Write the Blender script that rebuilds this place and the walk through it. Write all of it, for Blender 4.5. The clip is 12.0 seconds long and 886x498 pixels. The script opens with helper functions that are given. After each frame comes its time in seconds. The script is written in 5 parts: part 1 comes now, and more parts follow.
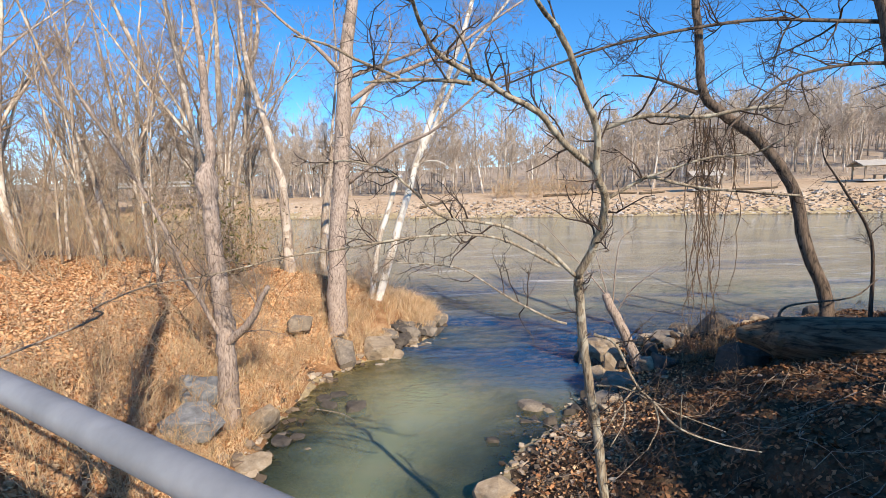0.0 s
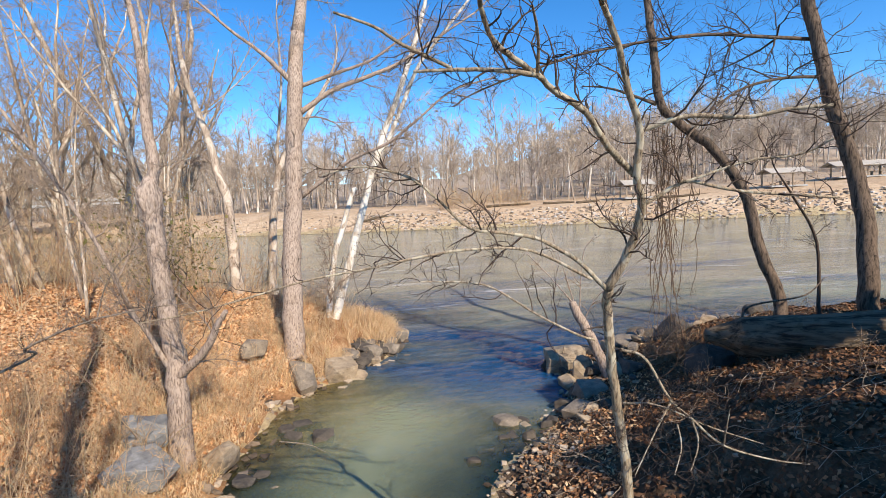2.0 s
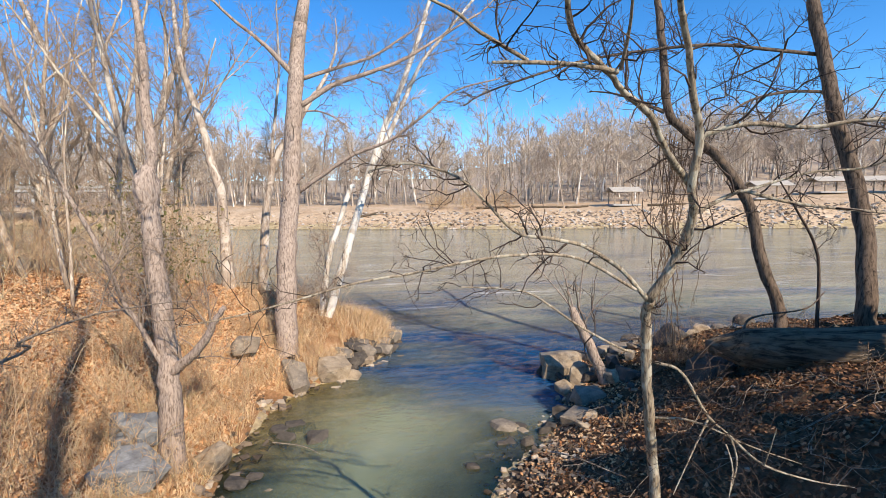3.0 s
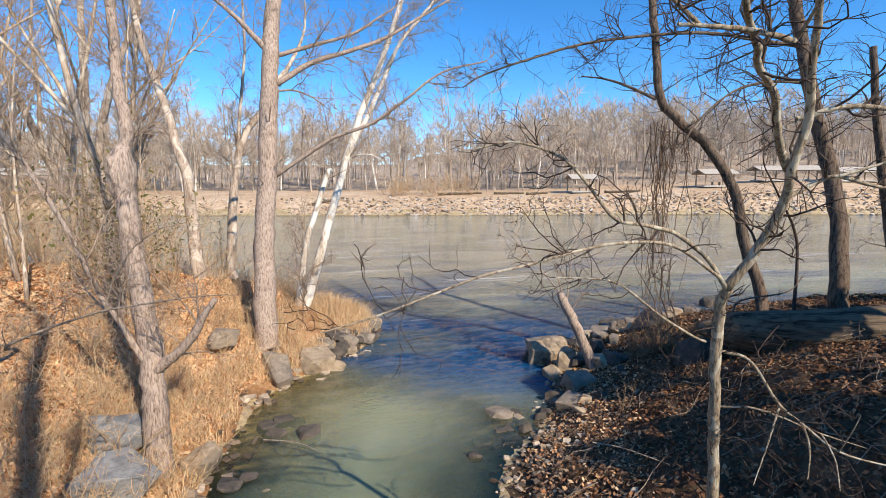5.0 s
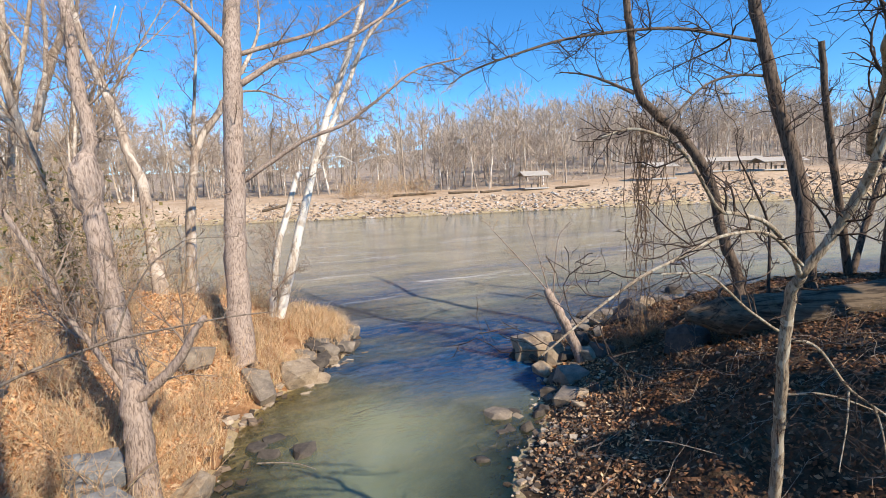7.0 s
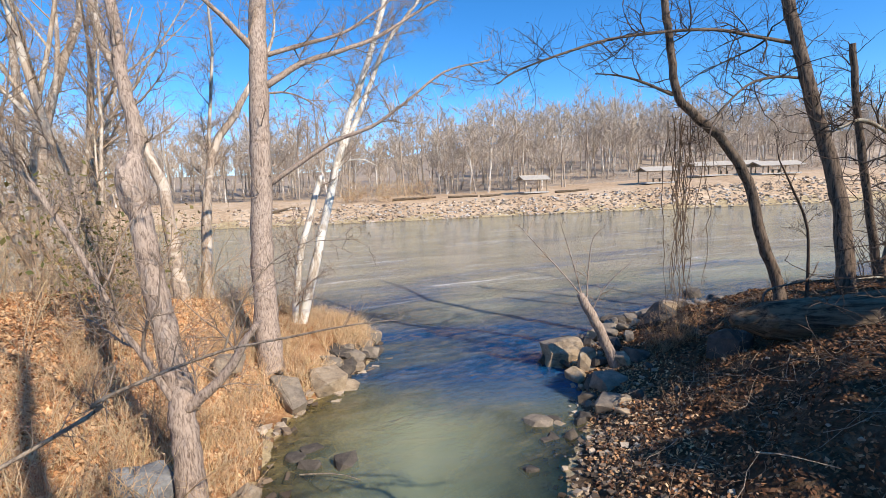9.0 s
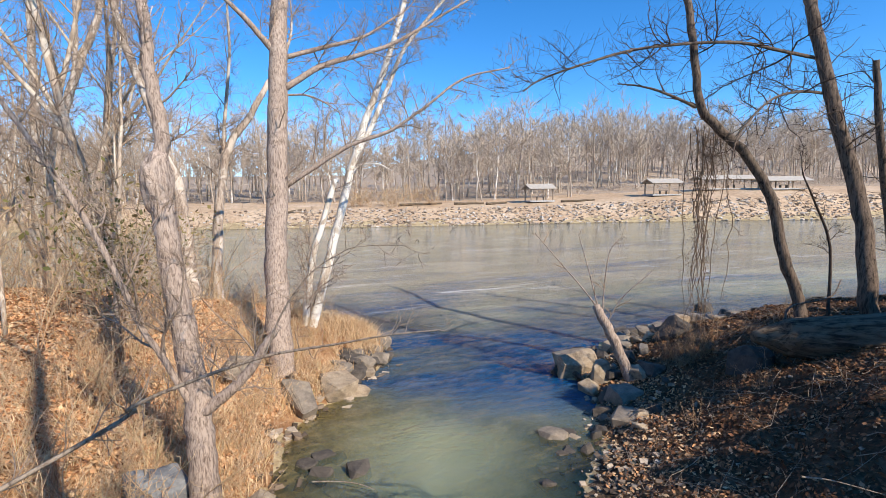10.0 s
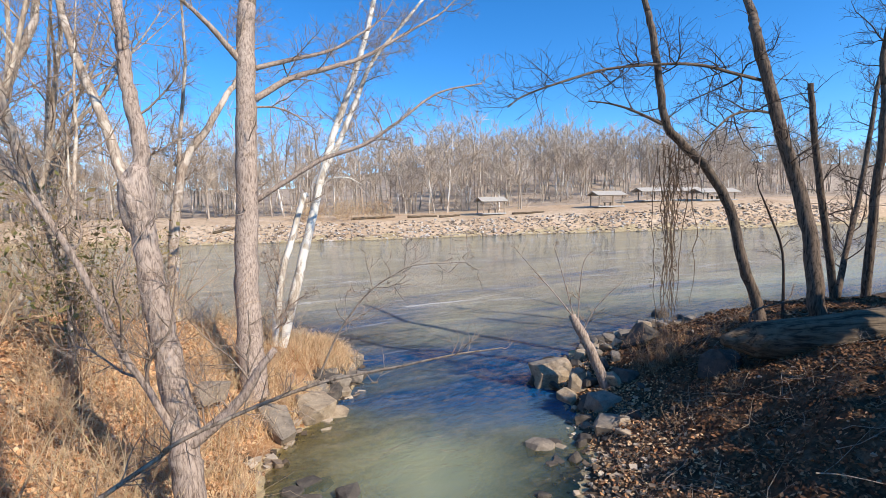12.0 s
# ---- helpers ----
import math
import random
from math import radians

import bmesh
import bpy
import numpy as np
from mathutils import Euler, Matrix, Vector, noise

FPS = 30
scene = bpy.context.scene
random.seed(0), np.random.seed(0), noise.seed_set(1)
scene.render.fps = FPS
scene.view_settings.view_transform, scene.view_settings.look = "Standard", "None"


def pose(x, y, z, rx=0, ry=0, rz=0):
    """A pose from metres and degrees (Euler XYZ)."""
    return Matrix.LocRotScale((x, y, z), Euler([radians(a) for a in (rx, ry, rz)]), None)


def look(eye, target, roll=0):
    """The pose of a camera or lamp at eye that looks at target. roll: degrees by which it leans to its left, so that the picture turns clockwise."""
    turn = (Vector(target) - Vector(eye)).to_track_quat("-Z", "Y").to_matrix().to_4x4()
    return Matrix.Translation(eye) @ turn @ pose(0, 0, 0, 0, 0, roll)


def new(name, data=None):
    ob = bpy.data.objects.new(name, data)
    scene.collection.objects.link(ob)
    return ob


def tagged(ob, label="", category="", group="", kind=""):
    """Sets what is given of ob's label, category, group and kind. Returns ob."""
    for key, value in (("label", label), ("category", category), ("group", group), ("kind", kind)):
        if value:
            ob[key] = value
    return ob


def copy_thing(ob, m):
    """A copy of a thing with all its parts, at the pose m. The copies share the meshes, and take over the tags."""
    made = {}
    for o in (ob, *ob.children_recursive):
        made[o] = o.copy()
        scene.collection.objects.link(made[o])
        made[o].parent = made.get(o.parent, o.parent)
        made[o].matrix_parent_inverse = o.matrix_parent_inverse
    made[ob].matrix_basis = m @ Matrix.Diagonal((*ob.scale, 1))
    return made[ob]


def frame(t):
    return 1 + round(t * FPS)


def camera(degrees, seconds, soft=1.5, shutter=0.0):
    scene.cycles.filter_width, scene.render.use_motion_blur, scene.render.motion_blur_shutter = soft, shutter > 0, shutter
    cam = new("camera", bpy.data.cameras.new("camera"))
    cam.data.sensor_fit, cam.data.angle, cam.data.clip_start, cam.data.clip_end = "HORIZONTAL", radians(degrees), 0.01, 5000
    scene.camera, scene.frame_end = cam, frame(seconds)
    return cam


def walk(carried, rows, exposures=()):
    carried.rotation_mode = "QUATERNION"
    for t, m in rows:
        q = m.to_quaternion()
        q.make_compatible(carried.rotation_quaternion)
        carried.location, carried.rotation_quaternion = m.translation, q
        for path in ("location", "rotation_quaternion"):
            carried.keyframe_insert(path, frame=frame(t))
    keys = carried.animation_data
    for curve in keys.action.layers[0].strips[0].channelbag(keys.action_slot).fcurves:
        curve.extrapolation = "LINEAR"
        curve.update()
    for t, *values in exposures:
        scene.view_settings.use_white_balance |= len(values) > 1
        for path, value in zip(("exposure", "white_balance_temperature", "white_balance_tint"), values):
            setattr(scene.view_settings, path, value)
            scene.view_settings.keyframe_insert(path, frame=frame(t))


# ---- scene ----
cam = camera(86.6, 12.0, soft=0.6)
PATH = [
    (0, (0.205, 0.026, 4.66), (0.141, 2.01, 4.418), -1.5),
    (0.5, (0.059, 0.163, 4.659), (0.053, 2.151, 4.438), -1.9),
    (1, (-0.051, 0.229, 4.653), (0.039, 2.215, 4.438), -2.3),
    (1.5, (-0.213, 0.263, 4.673), (-0.041, 2.245, 4.459), -2.7),
    (2, (-0.333, 0.393, 4.66), (-0.153, 2.375, 4.461), -2.6),
    (2.5, (-0.496, 0.535, 4.682), (-0.309, 2.517, 4.488), -1.5),
    (3, (-0.654, 0.584, 4.674), (-0.417, 2.56, 4.474), -0.5),
    (4.8, (-1.279, 0.933, 4.647), (-0.905, 2.881, 4.396), -0.1),
    (5, (-1.349, 0.947, 4.663), (-0.939, 2.888, 4.404), -0.2),
    (5.3, (-1.431, 0.972, 4.664), (-0.971, 2.899, 4.395), -1.0),
    (5.5, (-1.49, 1.01, 4.661), (-1.011, 2.934, 4.395), -1.0),
    (6, (-1.645, 1.235, 4.659), (-1.134, 3.149, 4.391), -1.8),
    (6.5, (-1.819, 1.341, 4.66), (-1.258, 3.242, 4.394), -2.0),
    (7, (-2.009, 1.372, 4.656), (-1.409, 3.262, 4.396), -2.2),
    (7.5, (-2.186, 1.497, 4.649), (-1.612, 3.396, 4.398), -2.5),
    (7.7, (-2.27, 1.585, 4.653), (-1.705, 3.487, 4.407), -2.6),
    (9.3, (-2.823, 1.872, 4.661), (-2.197, 3.756, 4.418), -2.2),
    (9.5, (-2.837, 1.916, 4.676), (-2.23, 3.807, 4.438), -1.8),
    (10, (-3.031, 2.012, 4.664), (-2.421, 3.905, 4.448), -0.7),
    (10.5, (-3.271, 2.007, 4.684), (-2.619, 3.888, 4.484), -0.3),
    (11, (-3.415, 2.103, 4.673), (-2.731, 3.973, 4.491), -0.7),
    (11.5, (-3.527, 2.261, 4.696), (-2.799, 4.116, 4.529), -1.1),
    (12, (-3.621, 2.291, 4.695), (-2.814, 4.113, 4.53), -1.2),
]
walk(cam, [(t, look(eye, target, roll)) for t, eye, target, roll in PATH], [(0, 0.28, 7050, 12), (7.5, 0.28, 6950, 12), (12, 0.26, 6600, 11)])

# ---- world and sun ----
SUN_ELEV = radians(36)
SUN_FROM = Vector((0.47, -0.88, 0)).normalized()
world = bpy.data.worlds.new("sky")
scene.world = world
world.use_nodes = True
wn = world.node_tree.nodes
sky = wn.new("ShaderNodeTexSky")
sky.sky_type = "NISHITA"
sky.sun_disc = False
sky.sun_elevation = SUN_ELEV
sky.sun_rotation = math.atan2(SUN_FROM.x, SUN_FROM.y)
sky.air_density, sky.dust_density, sky.ozone_density = 0.75, 0.0, 6.0
wn["Background"].inputs["Strength"].default_value = 0.106
deep_blue = wn.new("ShaderNodeHueSaturation")
deep_blue.inputs["Hue"].default_value = 0.499
deep_blue.inputs["Saturation"].default_value = 1.22
deep_blue.inputs["Value"].default_value = 1.95
world.node_tree.links.new(sky.outputs["Color"], deep_blue.inputs["Color"])
world.node_tree.links.new(deep_blue.outputs["Color"], wn["Background"].inputs["Color"])
sun_data = bpy.data.lights.new("sun", "SUN")
sun_data.energy, sun_data.angle, sun_data.color = 5.0, radians(0.5), (1.0, 0.92, 0.80)
sun_ob = new("sun", sun_data)
toward = SUN_FROM * math.cos(SUN_ELEV) + Vector((0, 0, math.sin(SUN_ELEV)))
sun_ob.matrix_world = look(toward * 60, (0, 0, 0))

# ---- helpers of this place ----
rng = np.random.default_rng(7)


def value_noise(x, y, seed=0):
    xi, yi = np.floor(x), np.floor(y)
    fx, fy = x - xi, y - yi
    fx, fy = fx * fx * (3 - 2 * fx), fy * fy * (3 - 2 * fy)

    def h(a, b):
        v = np.sin(a * 127.1 + b * 311.7 + seed * 74.7) * 43758.5453
        return v - np.floor(v)
    return (h(xi, yi) * (1 - fx) + h(xi + 1, yi) * fx) * (1 - fy) + (h(xi, yi + 1) * (1 - fx) + h(xi + 1, yi + 1) * fx) * fy


def fbm(x, y, seed=0, octaves=4):
    s, a = 0, 0.5
    for k in range(octaves):
        s = s + a * (value_noise(x * 2 ** k, y * 2 ** k, seed + k) - 0.5)
        a *= 0.5
    return s


def mesh_from(name, verts, faces, material, smooth=True):
    me = bpy.data.meshes.new(name)
    me.from_pydata([tuple(v) for v in verts], [], faces)
    if isinstance(material, (list, tuple)):
        for m in material:
            me.materials.append(m)
    else:
        me.materials.append(material)
    if smooth:
        me.polygons.foreach_set("use_smooth", [True] * len(me.polygons))
    me.update()
    return me


def quads_mesh(name, verts, material, smooth=False, corners=4):
    """A mesh of loose polygons, corners verts each, from an (n * corners, 3) array."""
    n = len(verts) // corners
    me = bpy.data.meshes.new(name)
    me.vertices.add(len(verts))
    me.vertices.foreach_set("co", np.asarray(verts, dtype=np.float32).ravel())
    me.loops.add(len(verts))
    me.loops.foreach_set("vertex_index", np.arange(len(verts), dtype=np.int32))
    me.polygons.add(n)
    me.polygons.foreach_set("loop_start", np.arange(0, n * corners, corners, dtype=np.int32))
    me.materials.append(material)
    me.update(calc_edges=True)
    if smooth:
        me.polygons.foreach_set("use_smooth", [True] * n)
    return me


def part(name, me, parent, label=""):
    ob = new(name, me)
    ob.parent = parent
    if label:
        ob["label"] = label
    return ob


# ---- materials ----
def material(name, roughness=0.8, specular=0.3):
    m = bpy.data.materials.new(name)
    m.use_nodes = True
    nt = m.node_tree
    b = nt.nodes["Principled BSDF"]
    b.inputs["Roughness"].default_value = roughness
    b.inputs["Specular IOR Level"].default_value = specular
    return m, nt, b


def node(nt, kind, **values):
    n = nt.nodes.new(kind)
    for k, v in values.items():
        n.inputs[k.replace("_", " ")].default_value = v
    return n


def ramp(nt, fac, stops):
    r = nt.nodes.new("ShaderNodeValToRGB")
    e = r.color_ramp.elements
    while len(e) < len(stops):
        e.new(0.5)
    for el, (p, c) in zip(e, stops):
        el.position, el.color = p, (*c, 1)
    nt.links.new(fac, r.inputs["Fac"])
    return r.outputs["Color"]


def coords(nt, scale=(1, 1, 1), world_space=True):
    c = nt.nodes.new("ShaderNodeNewGeometry") if world_space else nt.nodes.new("ShaderNodeTexCoord")
    mp = nt.nodes.new("ShaderNodeMapping")
    mp.inputs["Scale"].default_value = scale
    nt.links.new(c.outputs["Position" if world_space else "Object"], mp.inputs["Vector"])
    return mp.outputs["Vector"]


def noise_tex(nt, vec, scale, detail=5, rough=0.6, distort=0.0):
    n = node(nt, "ShaderNodeTexNoise", Scale=scale, Detail=detail, Roughness=rough, Distortion=distort)
    nt.links.new(vec, n.inputs["Vector"])
    return n.outputs["Fac"]


def mix(nt, fac, a, b, mode="MIX"):
    n = nt.nodes.new("ShaderNodeMix")
    n.data_type, n.blend_type = "RGBA", mode
    for sock, v in ((0, fac), (6, a), (7, b)):
        if isinstance(v, (int, float)):
            n.inputs[sock].default_value = v
        elif isinstance(v, tuple):
            n.inputs[sock].default_value = (*v, 1)
        else:
            nt.links.new(v, n.inputs[sock])
    return n.outputs[2]


def bump(nt, b, height, strength=0.4, distance=0.02):
    n = node(nt, "ShaderNodeBump", Strength=strength, Distance=distance)
    nt.links.new(height, n.inputs["Height"])
    nt.links.new(n.outputs["Normal"], b.inputs["Normal"])


def bark(name, light, dark, patch=None, scale=6.0, patch_at=0.55, lying=None):
    """Bark with its grain upright, or along a lying stem turned by that many degrees."""
    m, nt, b = material(name, 0.85, 0.15)
    v = coords(nt, (1, 1, 0.18))
    if lying is not None:
        mp = nt.nodes.new("ShaderNodeMapping")
        mp.vector_type = "TEXTURE"
        mp.inputs["Rotation"].default_value = (0, 0, radians(lying))
        mp.inputs["Scale"].default_value = (9, 1, 1)
        nt.links.new(nt.nodes.new("ShaderNodeNewGeometry").outputs["Position"], mp.inputs["Vector"])
        v = mp.outputs["Vector"]
    grain = noise_tex(nt, v, scale * 4, 6, 0.7, 0.6)
    c = ramp(nt, grain, [(0.36, dark), (0.56, light)])
    if patch:
        blotch = noise_tex(nt, coords(nt, (1, 1, 0.45)), scale, 4, 0.55, 0.8)
        c = mix(nt, ramp(nt, blotch, [(patch_at - 0.04, (0, 0, 0)), (patch_at + 0.03, (1, 1, 1))]), c, patch)
    big = noise_tex(nt, coords(nt), 0.9, 3)
    c = mix(nt, 0.5, c, ramp(nt, big, [(0.3, (0.66, 0.62, 0.58)), (0.7, (1, 1, 1))]), "MULTIPLY")
    nt.links.new(c, b.inputs["Base Color"])
    bump(nt, b, grain, 0.8, 0.02)
    return m


BARK_PALE = bark("pale_bark", (0.52, 0.42, 0.33), (0.22, 0.16, 0.12), (0.66, 0.57, 0.47), 3.0)
BARK_GREY = bark("grey_brown_bark", (0.51, 0.40, 0.32), (0.17, 0.12, 0.092), None, 9.0)
BARK_WHITE = bark("white_bark", (0.62, 0.53, 0.42), (0.26, 0.20, 0.15), (0.80, 0.75, 0.66), 2.5, 0.47)
BARK_DARK = bark("dark_bark", (0.20, 0.145, 0.105), (0.035, 0.026, 0.02), None, 5.0)
BARK_SAPLING = bark("sapling_bark", (0.46, 0.365, 0.25), (0.13, 0.095, 0.065), (0.58, 0.51, 0.38), 14.0, 0.56)
TWIG_PALE = bark("pale_twigs", (0.42, 0.32, 0.24), (0.22, 0.16, 0.12), None, 6.0)
TWIG_DARK = bark("dark_twigs", (0.12, 0.085, 0.065), (0.03, 0.022, 0.018), None, 6.0)
TWIG_TAN = bark("tan_twigs", (0.46, 0.31, 0.19), (0.22, 0.14, 0.085), None, 6.0)
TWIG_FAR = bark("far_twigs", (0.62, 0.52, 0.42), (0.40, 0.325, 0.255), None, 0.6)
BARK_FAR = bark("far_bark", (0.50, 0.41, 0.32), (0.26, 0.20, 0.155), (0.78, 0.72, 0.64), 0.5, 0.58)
TWIG_THICKET = bark("thicket_twigs", (0.44, 0.325, 0.225), (0.20, 0.145, 0.10), None, 3.0)
BARK_THICKET = bark("thicket_bark", (0.56, 0.445, 0.335), (0.22, 0.16, 0.115), (0.70, 0.61, 0.49), 4.0, 0.56)
LOG_WOOD = bark("log_wood", (0.20, 0.15, 0.10), (0.035, 0.027, 0.02), (0.13, 0.10, 0.06), 3.0, 0.62, -27)
VINE = bark("dry_vine", (0.27, 0.18, 0.115), (0.10, 0.065, 0.045), None, 6.0)
DEADWOOD = bark("dead_wood", (0.40, 0.32, 0.24), (0.15, 0.11, 0.085), None, 7.0)


def islands(name, stops, roughness=0.8, translucent=0.0):
    m, nt, b = material(name, roughness, 0.2)
    g = nt.nodes.new("ShaderNodeNewGeometry")
    c = ramp(nt, g.outputs["Random Per Island"], stops)
    n = noise_tex(nt, coords(nt), 25, 4)
    c = mix(nt, 0.5, c, ramp(nt, n, [(0.3, (0.55, 0.55, 0.55)), (0.7, (1.1, 1.1, 1.1))]), "MULTIPLY")
    nt.links.new(c, b.inputs["Base Color"])
    return m


LEAF = islands("fallen_leaves", [(0.0, (0.33, 0.135, 0.06)), (0.3, (0.64, 0.32, 0.145)), (0.65, (0.74, 0.44, 0.22)), (1.0, (0.80, 0.58, 0.35))])
# darker copy of the leaves, with the right bank's shade in its colour
LEAF_SHADED = islands("shaded_fallen_leaves", [(0.0, (0.07, 0.034, 0.018)), (0.5, (0.19, 0.088, 0.042)), (0.88, (0.30, 0.155, 0.078)), (1.0, (0.46, 0.28, 0.155))])
GRASS = islands("dry_grass", [(0.0, (0.50, 0.28, 0.13)), (0.45, (0.74, 0.49, 0.27)), (0.93, (0.84, 0.65, 0.42)), (1.0, (0.46, 0.40, 0.15))])
NEEDLES = islands("evergreen_needles", [(0.0, (0.04, 0.07, 0.03)), (1.0, (0.08, 0.12, 0.05))])
BRUSH_TAN = islands("tan_brush", [(0.0, (0.42, 0.25, 0.14)), (0.6, (0.66, 0.46, 0.28)), (1.0, (0.56, 0.44, 0.25))])


def rock_material(name, stops, stain=(0.10, 0.085, 0.07), scale=2.0):
    m, nt, b = material(name, 0.85, 0.25)
    oi = nt.nodes.new("ShaderNodeObjectInfo")
    n1 = noise_tex(nt, coords(nt), scale * 3, 6, 0.65)
    n2 = noise_tex(nt, coords(nt), scale * 16, 5, 0.7)
    c = ramp(nt, n1, stops)
    c = mix(nt, 0.6, c, ramp(nt, n2, [(0.3, (0.6, 0.58, 0.55)), (0.65, (1, 1, 1))]), "MULTIPLY")
    c = mix(nt, 0.45, c, ramp(nt, oi.outputs["Random"], [(0.0, (0.55, 0.55, 0.57)), (1.0, (1.15, 1.05, 0.92))]), "MULTIPLY")
    st = noise_tex(nt, coords(nt, (1, 1, 2)), scale * 1.6, 4, 0.6)
    c = mix(nt, ramp(nt, st, [(0.56, (0, 0, 0)), (0.7, (0.7, 0.7, 0.7))]), c, stain)
    nt.links.new(c, b.inputs["Base Color"])
    bump(nt, b, n2, 0.6, 0.02)
    return m


ROCK_TAN = rock_material("tan_sandstone", [(0.3, (0.30, 0.225, 0.15)), (0.55, (0.48, 0.38, 0.265)), (0.8, (0.64, 0.55, 0.43))])
ROCK_GREY = rock_material("grey_stone", [(0.3, (0.20, 0.17, 0.14)), (0.6, (0.33, 0.28, 0.22)), (0.8, (0.44, 0.39, 0.32))])
ROCK_DARK = rock_material("dark_stone", [(0.3, (0.06, 0.053, 0.047)), (0.6, (0.14, 0.12, 0.10)), (0.8, (0.24, 0.205, 0.165))])
ROCK_SLATE = rock_material("blue_grey_slate", [(0.3, (0.20, 0.205, 0.21)), (0.6, (0.33, 0.34, 0.345)), (0.8, (0.42, 0.43, 0.43))], (0.15, 0.15, 0.14))
RIPRAP = islands("riprap_stones", [(0.0, (0.15, 0.11, 0.08)), (0.3, (0.38, 0.285, 0.20)), (0.7, (0.56, 0.46, 0.355)), (1.0, (0.64, 0.59, 0.53))])
PEBBLE = islands("pebbles", [(0.0, (0.06, 0.043, 0.03)), (0.55, (0.26, 0.19, 0.13)), (1.0, (0.58, 0.47, 0.35))])


def soil(name, c0, c1, c2, scale):
    m, nt, b = material(name, 0.95, 0.1)
    n1 = noise_tex(nt, coords(nt), scale, 7, 0.7)
    n2 = noise_tex(nt, coords(nt), scale * 11, 5, 0.7)
    c = ramp(nt, n1, [(0.32, c0), (0.5, c1), (0.68, c2)])
    c = mix(nt, 0.7, c, ramp(nt, n2, [(0.3, (0.5, 0.48, 0.45)), (0.65, (1.05, 1.05, 1.05))]), "MULTIPLY")
    nt.links.new(c, b.inputs["Base Color"])
    bump(nt, b, n2, 0.9, 0.04)
    return m


SOIL_LEFT = soil("leaf_strewn_soil", (0.18, 0.09, 0.045), (0.40, 0.215, 0.105), (0.56, 0.355, 0.19), 1.6)
# soil colour darkened to deepen the shade on the right bank
SOIL_RIGHT = soil("shaded_bank_soil", (0.045, 0.03, 0.02), (0.12, 0.08, 0.05), (0.23, 0.155, 0.10), 1.8)
SOIL_FAR = soil("sandy_far_bank", (0.48, 0.325, 0.20), (0.62, 0.45, 0.295), (0.72, 0.56, 0.40), 0.12)
WOODS_FLOOR = soil("woodland_floor", (0.36, 0.275, 0.20), (0.48, 0.38, 0.285), (0.56, 0.455, 0.35), 0.2)
MUD = soil("creek_bed", (0.30, 0.215, 0.115), (0.50, 0.385, 0.22), (0.64, 0.52, 0.32), 1.1)

# murky water: clear at the rim, filled with silt where it is deep, sky reflection painted at the mouth
WATER, nt, b = material("murky_water", 0.04, 0.5)
b.inputs["IOR"].default_value = 1.33
att = nt.nodes.new("ShaderNodeAttribute")
att.attribute_name = "depth"
vec = coords(nt, (1, 1.6, 1))
patchy = noise_tex(nt, coords(nt, (0.35, 1, 1)), 0.35, 4, 0.6, 0.8)
river = ramp(nt, patchy, [(0.35, (0.27, 0.25, 0.175)), (0.65, (0.41, 0.375, 0.265))])
creek = ramp(nt, patchy, [(0.35, (0.32, 0.39, 0.235)), (0.65, (0.46, 0.47, 0.285))])
att3 = nt.nodes.new("ShaderNodeAttribute")
att3.attribute_name = "mouth"
att2 = nt.nodes.new("ShaderNodeAttribute")
att2.attribute_name = "river"
# the mouth mask paints the sky's blue reflection into the base colour
silt_and_sky_blue = mix(nt, att3.outputs["Fac"], mix(nt, att2.outputs["Fac"], creek, river), (0.004, 0.066, 0.18))
foam_n = noise_tex(nt, coords(nt, (0.16, 0.9, 1)), 1.3, 5, 0.62, 1.2)
foam_gate = noise_tex(nt, coords(nt, (0.5, 1, 1)), 0.11, 2)
foam = nt.nodes.new("ShaderNodeMath")
foam.operation = "MULTIPLY"
nt.links.new(ramp(nt, foam_n, [(0.55, (0, 0, 0)), (0.69, (1, 1, 1))]), foam.inputs[0])
nt.links.new(ramp(nt, foam_gate, [(0.42, (0, 0, 0)), (0.54, (1, 1, 1))]), foam.inputs[1])
foam2 = nt.nodes.new("ShaderNodeMath")
foam2.operation = "MULTIPLY"
nt.links.new(foam.outputs[0], foam2.inputs[0])
nt.links.new(att2.outputs["Fac"], foam2.inputs[1])
silt_and_sky_blue = mix(nt, foam2.outputs[0], silt_and_sky_blue, (0.62, 0.60, 0.55))
nt.links.new(silt_and_sky_blue, b.inputs["Base Color"])
ripple = noise_tex(nt, coords(nt, (1, 2.1, 1)), 2.3, 6, 0.62, 1.0)
swell = noise_tex(nt, coords(nt, (0.5, 1, 1)), 0.7, 3, 0.5, 0.5)
calm = nt.nodes.new("ShaderNodeAttribute")
calm.attribute_name = "chop"
bn = node(nt, "ShaderNodeBump", Distance=0.34)
nt.links.new(calm.outputs["Fac"], bn.inputs["Strength"])
nt.links.new(ripple, bn.inputs["Height"])
bn2 = node(nt, "ShaderNodeBump", Distance=0.25, Strength=0.12)
nt.links.new(swell, bn2.inputs["Height"])
nt.links.new(bn.outputs["Normal"], bn2.inputs["Normal"])
nt.links.new(bn2.outputs["Normal"], b.inputs["Normal"])
glass = nt.nodes.new("ShaderNodeBsdfTransparent")
glass.inputs["Color"].default_value = (0.80, 0.78, 0.62, 1)
gl = node(nt, "ShaderNodeBsdfGlossy", Roughness=0.04)
nt.links.new(bn2.outputs["Normal"], gl.inputs["Normal"])
fr = node(nt, "ShaderNodeFresnel", IOR=1.33)
nt.links.new(bn2.outputs["Normal"], fr.inputs["Normal"])
clear = nt.nodes.new("ShaderNodeMixShader")
nt.links.new(fr.outputs[0], clear.inputs[0])
